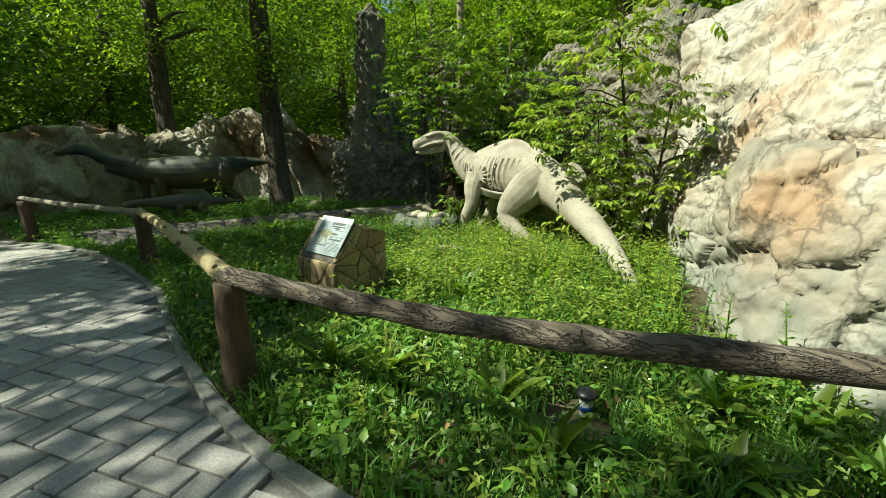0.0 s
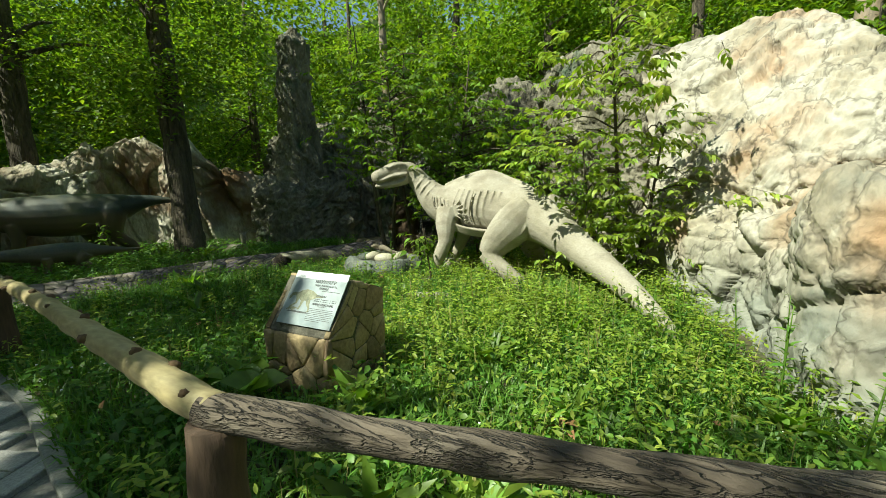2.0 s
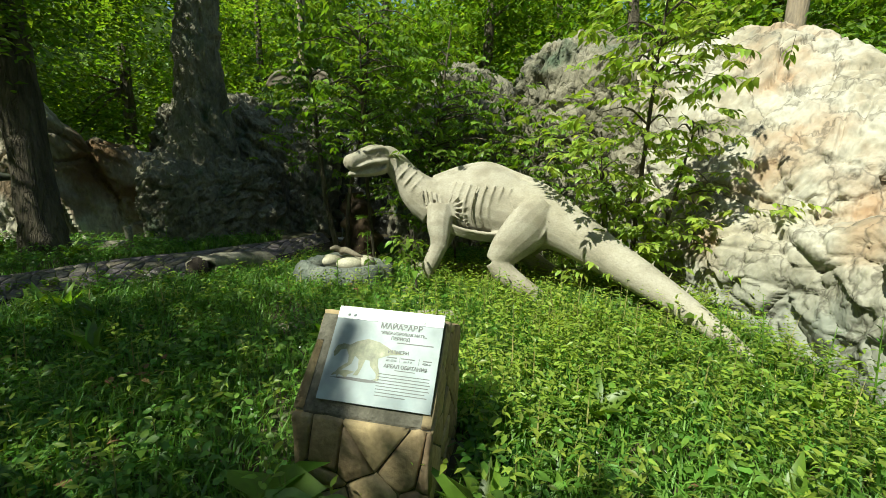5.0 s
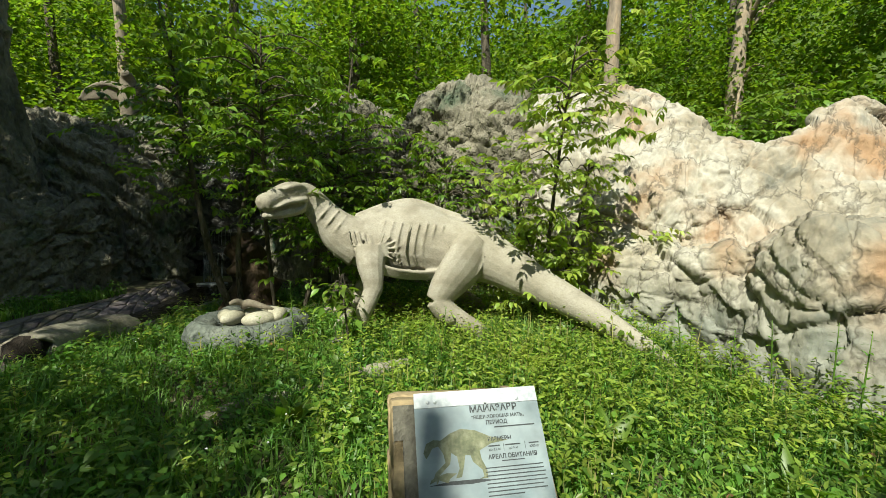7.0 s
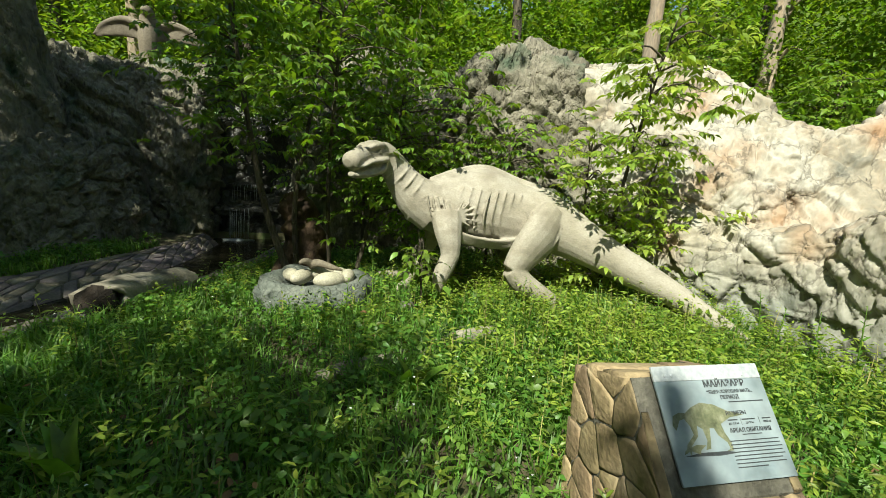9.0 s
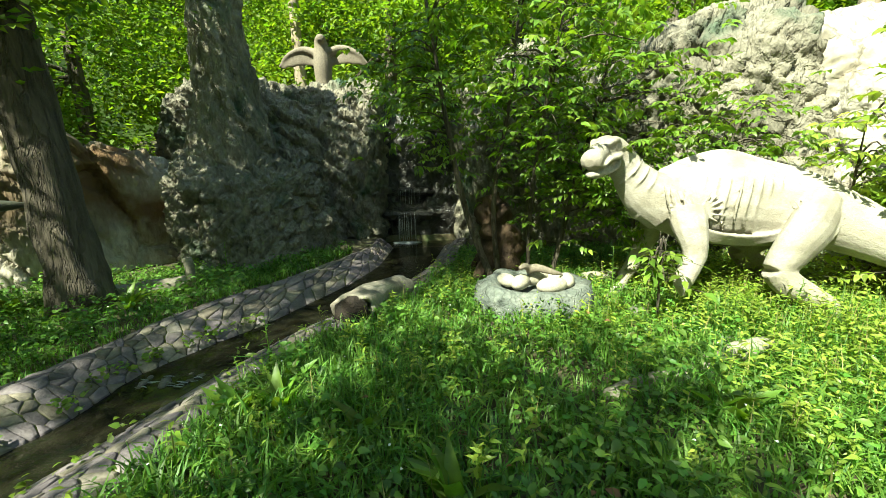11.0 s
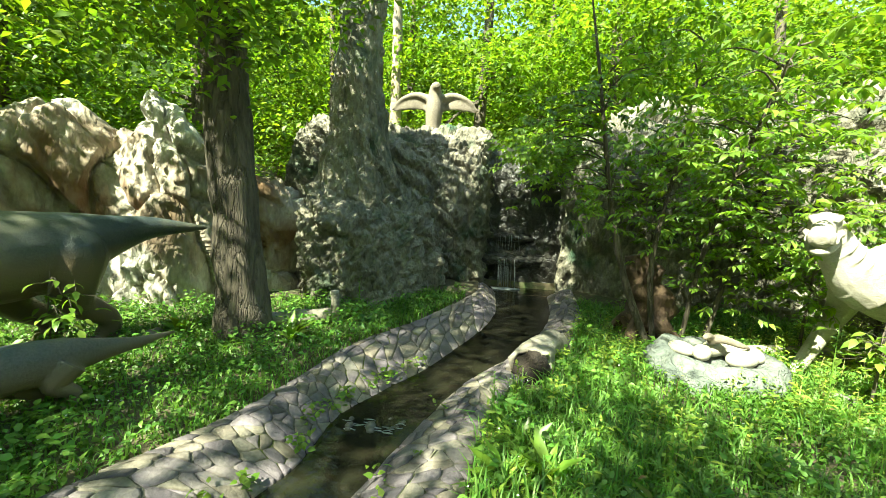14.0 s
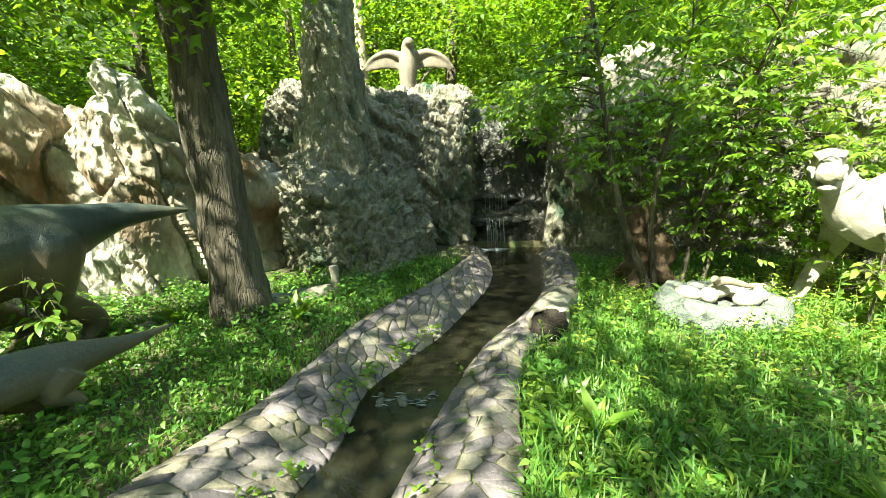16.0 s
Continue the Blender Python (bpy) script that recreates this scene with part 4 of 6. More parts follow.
for s in (-1, 1):
    ptero.append(tube([(-5.25, 8.1, 3.68, 0.1), (-5.25 + 0.4 * s, 8.1, 3.82, 0.07), (-5.25 + 0.75 * s, 8.1, 3.7, 0.05), (-5.25 + 0.95 * s, 8.12, 3.5, 0.02)], 14, 8))
    ptero.append(tube([(-5.25 + 0.1 * s, 8.14, 3.5, 0.04), (-5.25 + 0.45 * s, 8.13, 3.66, 0.16), (-5.25 + 0.75 * s, 8.12, 3.58, 0.11), (-5.25 + 0.92 * s, 8.12, 3.46, 0.02)], 12, 10, squash=[0.25] * 4))
statue("flying_reptile_statue", ptero, M_tan_skin, "tan winged reptile statue perched on the rock wall", 0.025, "reptile statue")
v, f = tube([(-5.26, 8.1, 3.03, 0.215), (-5.26, 8.1, 3.10, 0.215)], 3, 16)
tagged(mesh_ob("black_band", v, f, M_black), "black band round the perch of the reptile statue", "band")

# ---- sign on its stone pedestal ----
pedestal = thing("sign_pedestal", "tapered pedestal clad in brown natural stone", "pedestal")
PW = 0.26
PROFILE = [(-0.26, -0.08), (-0.245, 0.445), (-0.01, 0.745), (0.29, 0.64), (0.33, -0.08)]
v = [(-PW, y, z) for y, z in PROFILE] + [(PW, y, z) for y, z in PROFILE]
n = len(PROFILE)
f = [tuple(range(n)), tuple(range(n, 2 * n))[::-1]] + [(i, n + i, n + (i + 1) % n, (i + 1) % n) for i in range(n)]
v = [(x - 0.035, y, z) for x, y, z in v]
mesh_ob("core", v, f, M_mortar, pedestal, "grey mortar core", False)


for s, seed in ((-1, 3), (1, 4)):
    lay = []
    for p, poly in cells(24, 0.58, 0.82, seed, 0.7):
        poly = [np.array((q[0], min(q[1], float(np.interp(q[0] - 0.25, [-0.25, -0.01, 0.33], [0.52, 0.815, 0.70]))))) for q in poly]
        if max(q[1] for q in poly) - min(q[1] for q in poly) > 0.03:
            lay.append((p, poly))
    lay_stones(pedestal, lay, lambda u, w, h, s=s: (s * (PW + h) - 0.035, u - 0.25, w - 0.07), 0.004, 0.007, M_clad, "cladding_stone", seed)
lay_stones(pedestal, cells(12, 0.54, 0.5, 5, 0.7), lambda u, w, h: (u - 0.305, -0.25 - h, w - 0.06), 0.004, 0.02, M_clad, "cladding_stone", 5)
lay_stones(pedestal, cells(3, 0.54, 0.28, 6, 0.4), lambda u, w, h: (u - 0.305, w - 0.01, 0.743 - 0.35 * w + h), 0.005, 0.012, M_clad, "cladding_stone", 6)
lay_stones(pedestal, cells(14, 0.54, 0.69, 8, 0.6), lambda u, w, h: (u - 0.305, 0.30 + h, w - 0.06), 0.006, 0.014, M_clad, "cladding_stone", 8)

# the panel: local x across, y up the slope
sign = thing("information_sign", "printed blue-grey information board with dinosaur drawing", "sign")
TL, TR, BL = Vector((-0.224, 0.003, 0.772)), Vector((0.226, 0.003, 0.772)), Vector((-0.213, -0.222, 0.482))
sx = (TR - TL).normalized()
sy = (TL + (TR - TL) / 2 - Vector((0.012, -0.219, 0.482))).normalized()
sz = sx.cross(sy).normalized()
sy = sz.cross(sx)
origin = Vector((0.0, -0.219, 0.482)) + sz * 0.006
SW, SH = 0.445, 0.368
frame_m = Matrix((sx, sy, sz)).transposed().to_4x4()
frame_m.translation = origin
sign.matrix_world = frame_m


def slab(name, x0, y0, x1, y1, z0, z1, mat, parent, label="", bevel=0.0):
    bm = bmesh.new()
    bmesh.ops.create_cube(bm, size=1)
    bmesh.ops.scale(bm, vec=(x1 - x0, y1 - y0, z1 - z0), verts=bm.verts)
    bmesh.ops.translate(bm, vec=((x0 + x1) / 2, (y0 + y1) / 2, (z0 + z1) / 2), verts=bm.verts)
    if bevel:
        bmesh.ops.bevel(bm, geom=bm.edges[:], offset=bevel, segments=2, affect="EDGES")
    return part(name, bm, mat, parent, label, False)


board = slab("board", -SW / 2, 0, SW / 2, SH * 0.86, 0, 0.008, M_panel, sign, "", 0.001)
slab("top_strip", -SW / 2, SH * 0.862, SW / 2, SH, 0, 0.0095, M_strip, sign, "brushed metal strip", 0.001)
for x, y in ((-0.175, 0.335), (-0.15, 0.335), (0.145, 0.33)):
    v, f = ball((x, y, 0.0095), (0.007, 0.007, 0.003), 10)
    mesh_ob("screw", v, f, M_strip, sign)


def writing(text, x, y, size, bold=0.0):
    cu = bpy.data.curves.new("writing", "FONT")
    cu.body, cu.size, cu.align_x, cu.offset, cu.extrude = text, size, "CENTER", bold, 0.0004
    ob = new("writing_curve", cu)
    dg = bpy.context.evaluated_depsgraph_get()
    me = bpy.data.meshes.new_from_object(ob.evaluated_get(dg))
    bpy.data.objects.remove(ob)
    me.materials.clear()
    me.materials.append(M_ink)
    o = new("writing", me)
    o.parent = board
    o.location = (x, y, 0.0092)
    return o


writing("МАЙАЗАВР", 0.055, 0.292, 0.031, 0.0008)
writing("“ЯЩЕР-ХОРОШАЯ МАТЬ„", 0.068, 0.270, 0.0155, 0.0003)
writing("ПЕРИОД", 0.06, 0.250, 0.018, 0.0004)
writing("РАЗМЕРЫ", 0.062, 0.198, 0.017, 0.0004)
writing("до 3,2 м", 0.04, 0.168, 0.011)
writing("до 9 м", 0.105, 0.168, 0.011)
writing("4000 кг", 0.18, 0.168, 0.011)
writing("АРЕАЛ ОБИТАНИЯ", 0.1, 0.143, 0.0185, 0.0005)


def line_bar(x0, x1, y, h):
    slab("text_line", x0, y, x1, y + h, 0.0082, 0.0088, M_ink, board)


line_bar(0.05, 0.195, 0.238, 0.004)
for x, w in ((0.04, 0.04), (0.105, 0.055), (0.18, 0.035)):
    line_bar(x - w / 2, x + w / 2, 0.18, 0.004)
for x in (0.072, 0.148):
    slab("divider", x, 0.165, x + 0.0012, 0.188, 0.0082, 0.0088, M_ink, board)
line_bar(0.06, 0.14, 0.134, 0.003)
for k, (a, b) in enumerate(((0.0, 0.20), (0.0, 0.2), (0.0, 0.205), (0.0, 0.2), (0.0, 0.205), (0.0, 0.19), (0.0, 0.2), (0.0, 0.12))):
    line_bar(a, b, 0.116 - 0.0112 * k, 0.0032)


def flat_print(name, outline, mat, z):
    bm = bmesh.new()
    vs = [bm.verts.new((x, y, z)) for x, y in outline]
    bmesh.ops.triangle_fill(bm, use_beauty=True, edges=[bm.edges.new((vs[i], vs[(i + 1) % len(vs)])) for i in range(len(vs))])
    part(name, bm, mat, board, "", False)


DINO = [(-0.19, 0.205), (-0.2, 0.178), (-0.192, 0.16), (-0.182, 0.172), (-0.17, 0.19), (-0.15, 0.195), (-0.135, 0.172), (-0.13, 0.145), (-0.165, 0.118),
        (-0.175, 0.095), (-0.155, 0.108), (-0.115, 0.14), (-0.108, 0.172), (-0.09, 0.16), (-0.085, 0.125), (-0.1, 0.098), (-0.08, 0.1), (-0.07, 0.13), (-0.062, 0.162),
        (-0.045, 0.16), (-0.038, 0.14), (-0.01, 0.115), (-0.006, 0.096), (-0.022, 0.09), (0.006, 0.09), (0.006, 0.115), (-0.008, 0.145), (-0.012, 0.172),
        (0.03, 0.19), (0.09, 0.197), (0.03, 0.212), (-0.02, 0.235), (-0.07, 0.243), (-0.11, 0.23), (-0.14, 0.212), (-0.165, 0.215)]
flat_print("drawing", DINO, M_print_green, 0.0087)
flat_print("small_drawing", [(-0.18, 0.1), (-0.186, 0.088), (-0.165, 0.096), (-0.162, 0.085), (-0.155, 0.097), (-0.125, 0.086), (-0.12, 0.098), (-0.095, 0.112), (-0.13, 0.115), (-0.16, 0.108)], M_print_green, 0.0091)
flat_print("ground_shadow_print", [(-0.19, 0.083), (-0.05, 0.078), (0.03, 0.083), (-0.02, 0.09), (-0.12, 0.091)], M_ink, 0.0083)

# ---- nest with eggs ----
nest_v, nest_f = [], []
for k in range(48):
    a = 2 * math.pi * k / 48
    for j in range(14):
        b = 2 * math.pi * j / 14
        R, r = 0.45, 0.165
        p = Vector((math.cos(a) * (R + r * math.cos(b)), math.sin(a) * (R + r * math.cos(b)) * 0.9, r * 1.35 * math.sin(b)))
        p *= 1 + 0.16 * noise.noise(p * 6) + 0.06 * noise.noise(p * 15)
        nest_v.append(p + Vector((-1.66, 3.05, 0.06)))
for k in range(48):
    for j in range(14):
        nest_f.append((k * 14 + j, ((k + 1) % 48) * 14 + j, ((k + 1) % 48) * 14 + (j + 1) % 14, k * 14 + (j + 1) % 14))
floor_v, floor_f = ball((-1.66, 3.05, 0.06), (0.42, 0.38, 0.12), 20, 0.2)
nv, nf = merge((nest_v, nest_f), (floor_v, floor_f))
tagged(mesh_ob("nest", nv, nf, M_nest), "round grey-green plaster nest lying in grass", "nest")
EGGS = [((-1.52, 2.87, 0.225), 0.3, 0.13), ((-1.80, 3.0, 0.22), 1.0, 0.12), ((-1.35, 3.0, 0.235), 1.5, 0.11), ((-1.62, 3.15, 0.22), 0.5, 0.125), ((-1.92, 3.14, 0.2), 2.2, 0.11), ((-1.45, 3.2, 0.2), 2.6, 0.12)]
for c, a, r in EGGS:
    c = (c[0], c[1], c[2] + 0.06)
    v, f = ball(c, (r * 1.25, r * 0.66, r * 0.62), 18, 0.03, a)
    tagged(mesh_ob("egg", v, f, M_egg), "large cream plaster egg lying in the nest", "egg", "eggs in the nest")
hatch = [tube([(-1.72, 3.06, 0.3, 0.03), (-1.68, 3.03, 0.35, 0.045), (-1.62, 3.0, 0.36, 0.04), (-1.5, 2.97, 0.33, 0.03), (-1.4, 2.98, 0.3, 0.012)], 12, 10),
         tube([(-1.7, 3.04, 0.34, 0.03), (-1.76, 3.0, 0.385, 0.035), (-1.82, 2.96, 0.37, 0.02)], 8, 8)]
hatch = [([Vector(p) + Vector((0, 0, 0.06)) for p in v_], f_) for v_, f_ in hatch]
statue("hatchling_statue", hatch, M_tan_skin, "tiny tan hatchling statue lying on the eggs", 0.01, "dinosaur statue", smooth=1)

# ---- logs ----
hollow = thing("hollow_log", "short grey hollow log lying beside the stream", "log")
outer = spline([(-3.42, 2.68, 0.11, 0.195), (-3.30, 3.0, 0.11, 0.18), (-3.08, 3.5, 0.08, 0.13)], 14)
v, f = [], []
for shell, sgn in ((1.0, 1), (0.78, -1)):
    o = len(v)
    for k, (x, y, z, r) in enumerate(outer):
        for j in range(18):
            a = 2 * math.pi * j / 18
            rr = r * shell * (1 + 0.28 * noise.noise(Vector((math.cos(a) * 1.6, math.sin(a) * 1.6, y * 2.5))) + 0.1 * noise.noise(Vector((math.cos(a) * 5, math.sin(a) * 5, y * 6))))
            v.append((x + rr * math.cos(a), y + 0.12 * noise.noise(Vector((a * 1.5, k * 0.2, 0))), z + rr * math.sin(a)))
    for k in range(len(outer) - 1):
        for j in range(18):
            f.append((o + k * 18 + j, o + k * 18 + (j + 1) % 18, o + (k + 1) * 18 + (j + 1) % 18, o + (k + 1) * 18 + j)[::sgn])
h = len(outer) * 18
for j in range(18):
    f.append((j, h + j, h + (j + 1) % 18, (j + 1) % 18))
mesh_ob("bark_shell", v, f, M_log, hollow)
# solid dark plug stands in for the shaded hollow
v, f = ball((-3.42, 2.63, 0.11), (0.168, 0.06, 0.168), 18, 0.4)
mesh_ob("shade_plug", v, f, M_hollow, hollow, "dark plug painted as the shade inside the log")
for pts, lab in (([(-0.66, 1.8, 0.035, 0.06), (-0.35, 1.95, 0.05, 0.07), (-0.06, 2.07, 0.045, 0.06)], "short grey weathered log lying in grass"),
                 ([(-1.5, 1.42, 0.02, 0.045), (-1.0, 1.62, 0.035, 0.05), (-0.62, 1.76, 0.03, 0.05)], "thin grey branch lying in grass"),
                 ([(-6.55, 3.25, 0.1, 0.1), (-6.1, 3.55, 0.1, 0.09), (-5.7, 3.75, 0.1, 0.085)], "thick grey branch lying at the tree foot"),
                 ([(-1.0, 3.65, 0.12, 0.06), (-0.3, 3.75, 0.13, 0.07), (0.3, 3.7, 0.08, 0.06)], "grey log lying behind the nest")):
    v, f = tube(pts, 16, 12, rough=0.025)
    tagged(mesh_ob("log", v, f, M_log), lab, "log")
v, f = tube([(-5.72, 3.72, -0.05, 0.06), (-5.71, 3.72, 0.25, 0.055), (-5.72, 3.72, 0.42, 0.05)], 8, 10, rough=0.02)
tagged(mesh_ob("stake", v, f, M_log), "short grey wooden stake standing in grass", "stake")
roots = [tube([(-1.95, 4.05, -0.1, 0.3), (-1.9, 4.1, 0.3, 0.26), (-1.95, 4.12, 0.7, 0.2), (-2.05, 4.15, 1.05, 0.13)], 26, 18, rough=0.16)]
for a, l in ((2.6, 0.5), (4.0, 0.55), (5.6, 0.5)):
    roots.append(tube([(-1.93, 4.08, 0.4, 0.1), (-1.93 + 0.5 * l * math.cos(a), 4.08 + 0.5 * l * math.sin(a), 0.22, 0.08), (-1.93 + l * math.cos(a), 4.08 + l * math.sin(a), -0.05, 0.04)], 10, 8, rough=0.05))
stump = thing("root_stump", "gnarled dark brown driftwood stump with roots against the wall", "stump")
mesh_ob("trunk", *roots[0], M_root, stump)
for pc in roots[1:]:
    mesh_ob("root", *pc, M_root, stump)

# ---- garden lamp among the weeds ----
lamp = thing("garden_lamp", "small black solar garden lamp with blue and white label", "garden lamp")
lx, ly = 2.39, -0.31
v, f = tube([(lx, ly, -0.05, 0.012), (lx, ly, 0.05, 0.012)], 3, 8)
mesh_ob("spike", v, f, M_black, lamp)
v, f = tube([(lx, ly, 0.0, 0.028), (lx, ly, 0.05, 0.034), (lx, ly, 0.1, 0.034)], 6, 16)
mesh_ob("body", v, f, M_white, lamp)
v, f = tube([(lx, ly, 0.035, 0.0347), (lx, ly, 0.065, 0.0352)], 3, 16)
mesh_ob("label_band", v, f, M_blue, lamp, "blue label band")
v, f = tube([(lx, ly, 0.1, 0.03), (lx, ly, 0.118, 0.032), (lx, ly, 0.122, 0.06), (lx, ly, 0.145, 0.045), (lx, ly, 0.155, 0.02)], 10, 18)
mesh_ob("cap", v, f, M_black, lamp, "black lamp cap")

# ---- loose stones ----
for (x, y, z), r, lab in (((-0.29, 2.14, 0.03), 0.09, "small grey stone lying in grass"), ((-3.92, 1.64, 0.0), 0.12, "pale stone lying beside the stream"), ((-7.3, 2.75, 0.03), 0.13, "pale stone lying in grass"),
                          ((-0.75, 2.75, 0.05), 0.1, "pale stone lying in grass"), ((2.2, 1.3, 0.02), 0.1, "pale stone lying in grass")):
    v, f = ball((x, y, z), (r, r * 0.8, r * 0.55), 12, 0.35, x)
    tagged(mesh_ob("stone", v, f, M_pebble), lab, "stone")

# ---- stream ----
bank_defs = (("stream_bank", L_OUT, L_IN, 21, 250, "sloping stream bank paved with purple-grey flagstones and moss"),
             ("stream_bank", R_IN, R_OUT, 22, 230, "stream bank paved with purple-grey flagstones in mortar"))
for name, a_line, b_line, seed, count, lab in bank_defs:
    left_bank = a_line is L_OUT
    bank = thing(name, lab, "stream bank", "stream banks")
    A, B = spline(a_line, 70), spline(b_line, 70)
    length = 7.9
    width = 0.7

    def bank_point(u, w, h, A=A, B=B, left_bank=left_bank):
        k = min(max(u / length * 69, 0), 68.999)
        i = int(k)
        fr = k - i
        a, b = A[i] * (1 - fr) + A[i + 1] * fr, B[i] * (1 - fr) + B[i + 1] * fr
        s = w / width
        p = a + (b - a) * s
        t = s if left_bank else 1 - s
        z = 0.03 + 0.05 * math.sin(min(t * 1.6, 1) * math.pi) * 0.6 - 0.155 * max(t, 0.0) ** 2.2
        return Vector((p[0], p[1], z + h))

    gv = [bank_point(length * i / 69, width * (-0.04 + 1.08 * j / 10), -0.004 - (0.12 if j in (0, 10) else 0)) for i in range(70) for j in range(11)]
    gf = [(i * 11 + j, (i + 1) * 11 + j, (i + 1) * 11 + j + 1, i * 11 + j + 1) for i in range(69) for j in range(10)]
    mesh_ob("mortar_bed", gv, gf, M_mortar, bank, "mossy mortar bed")
    lay_stones(bank, cells(count, length, width, seed, 0.85), bank_point, 0.008, 0.010, [M_flag, M_flag, M_flag_ochre], "stone", seed)
wl, wr = spline(L_IN, 60), spline(R_IN, 60)
wv_, wf_ = [], []
for i in range(60):
    for j in range(10):
        s = -0.12 + 1.24 * j / 9
        p = wl[i] + (wr[i] - wl[i]) * s
        wv_.append((p[0], p[1], -0.115 - 0.012 * (p[1] < 1.75) + 0.004 * noise.noise(Vector((p[0] * 8, p[1] * 8, 0)))))
for i in range(59):
    for j in range(9):
        wf_.append((i * 10 + j, i * 10 + j + 1, (i + 1) * 10 + j + 1, (i + 1) * 10 + j))
# pool under the fall joins the stream
o = len(wv_)
for i in range(6):
    for j in range(10):
        wv_.append((-4.1 + 1.7 * j / 9, 6.62 + 1.0 * i / 5, -0.113))
for i in range(5):
    for j in range(9):
        wf_.append((o + i * 10 + j, o + i * 10 + j + 1, o + (i + 1) * 10 + j + 1, o + (i + 1) * 10 + j))
water = tagged(mesh_ob("water", wv_, wf_, M_water), "clear shallow dark stream water", "water", kind="structure")
water.visible_shadow = False
bl, br_ = spline(L_IN, 60), spline(R_IN, 60)
bv = []
for i in range(60):
    for j in range(12):
        s = -0.15 + 1.3 * j / 11
        p = bl[i] + (br_[i] - bl[i]) * s
        bv.append((p[0], p[1], -0.2 + 0.03 * noise.noise(Vector((p[0] * 5, p[1] * 5, 1)))))
bf = [(i * 12 + j, i * 12 + j + 1, (i + 1) * 12 + j + 1, (i + 1) * 12 + j) for i in range(59) for j in range(11)]
tagged(mesh_ob("stream_bed", bv, bf, M_bed), "dark muddy stream bed", "stream bed", kind="structure")
for k in range(60):
    y = rng.uniform(0.3, 6.2)
    if k < 9:
        y = 1.82 + rng.normal(0, 0.06)
    x = rng.uniform(along(L_IN, y) + 0.02, along(R_IN, y) - 0.02)
    r = rng.uniform(0.02, 0.055)
    v, f = ball((x, y, -0.16 + (0.04 if k < 9 else 0)), (r, r * rng.uniform(0.6, 0.9), r * 0.6), 8, 0.3, rng.uniform(0, 3))
    tagged(mesh_ob("pebble", v, f, M_pebble), "wet pebble lying in the stream", "pebble", "pebbles in the stream")
# white water of the fall and of the small step
fall = thing("waterfall", "thin white water falling over dark rock steps", "waterfall")
for k in range(22):
    x = -3.72 + rng.uniform(0, 0.42)
    zt = rng.uniform(0.3, 0.5)
    v, f = tube([(x, 7.2, zt, 0.003), (x + 0.01, 7.1, zt * 0.5, rng.uniform(0.002, 0.005)), (x + 0.015, 7.06, -0.1 + rng.uniform(0, 0.15), 0.004)], 6, 5)
    mesh_ob("strand", v, f, M_foam, fall)
for k in range(9):
    x = -3.7 + 0.45 * k / 8 + rng.uniform(-0.02, 0.02)
    v, f = tube([(x, 7.5, 0.92, 0.004), (x, 7.42, 0.75 + 0.1 * rng.uniform(), 0.003), (x, 7.4, 0.62, 0.004)], 5, 5)
    mesh_ob("strand", v, f, M_foam, fall)
v, f = ball((-3.52, 7.02, -0.11), (0.3, 0.1, 0.03), 16, 0.4)
mesh_ob("foam", v, f, M_foam, fall)
# ledges share the recess rock, shade in the colour included
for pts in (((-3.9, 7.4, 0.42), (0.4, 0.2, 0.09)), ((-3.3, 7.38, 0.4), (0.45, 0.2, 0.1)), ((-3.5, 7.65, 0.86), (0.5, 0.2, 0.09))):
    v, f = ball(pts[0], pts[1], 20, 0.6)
    tagged(mesh_ob("rock_ledge", v, f, M_wetrock_shaded), "wet rock ledge in the waterfall, darkened in colour for the shade", "ledge", "ledges of the waterfall")

ripple = thing("water_ripple", "white ripples where the stream runs over stones", "ripple")
for k in range(16):
    f_ = rng.uniform(0, 1)
    y = 1.80 + rng.normal(0, 0.05)
    x = along(L_IN, y) + 0.04 + f_ * (along(R_IN, y) - along(L_IN, y) - 0.08)
    l_ = rng.uniform(0.02, 0.05)
    v, f = tube([(x - l_, y, -0.116, 0.002), (x, y + rng.normal(0, 0.01), -0.112, rng.uniform(0.003, 0.007)), (x + l_, y, -0.116, 0.002)], 6, 6)
    mesh_ob("strand", v, f, M_foam, ripple)
bx_, by_ = [], []
for k in range(34):
    y = rng.uniform(0.7, 3.0)
    x = float(along(L_IN, y)) - rng.uniform(0.0, 0.16)
    if k % 5 == 4:
        x = float(along(R_IN, y)) + rng.uniform(0.02, 0.3)
    bx_ += list(x + rng.normal(0, 0.035, 9))
    by_ += list(y + rng.normal(0, 0.035, 9))
n = len(bx_)
tagged(leaf_mesh("bank_plants", np.stack([bx_, by_, rng.uniform(-0.07, 0.01, n)], 1), rng.uniform(0.03, 0.065, n), rng.uniform(0, 6.28, n), rng.uniform(0.0, 0.7, n), M_leaf, None, 0.7, 0.15, "", 6),
       "small green plants growing between the bank stones", "plants", kind="stuff")

# ---- trees ----


def crown_points(centres, per, spread, flat=0.6):
    c = np.repeat(np.array(centres, float), per, 0)
    d = rng.normal(0, 1, c.shape) * spread
    d[:, 2] *= flat
    return c + d


def leaf_cloud(name, pts, mat, size, parent=None, label="", pts_n=4, shape=0.55, droop=(-0.9, 0.3)):
    n = len(pts)
    return leaf_mesh(name, pts, rng.uniform(size * 0.6, size * 1.25, n), rng.uniform(0, 2 * math.pi, n), rng.uniform(*droop, n), mat, parent, shape, 0.2, label, pts_n)


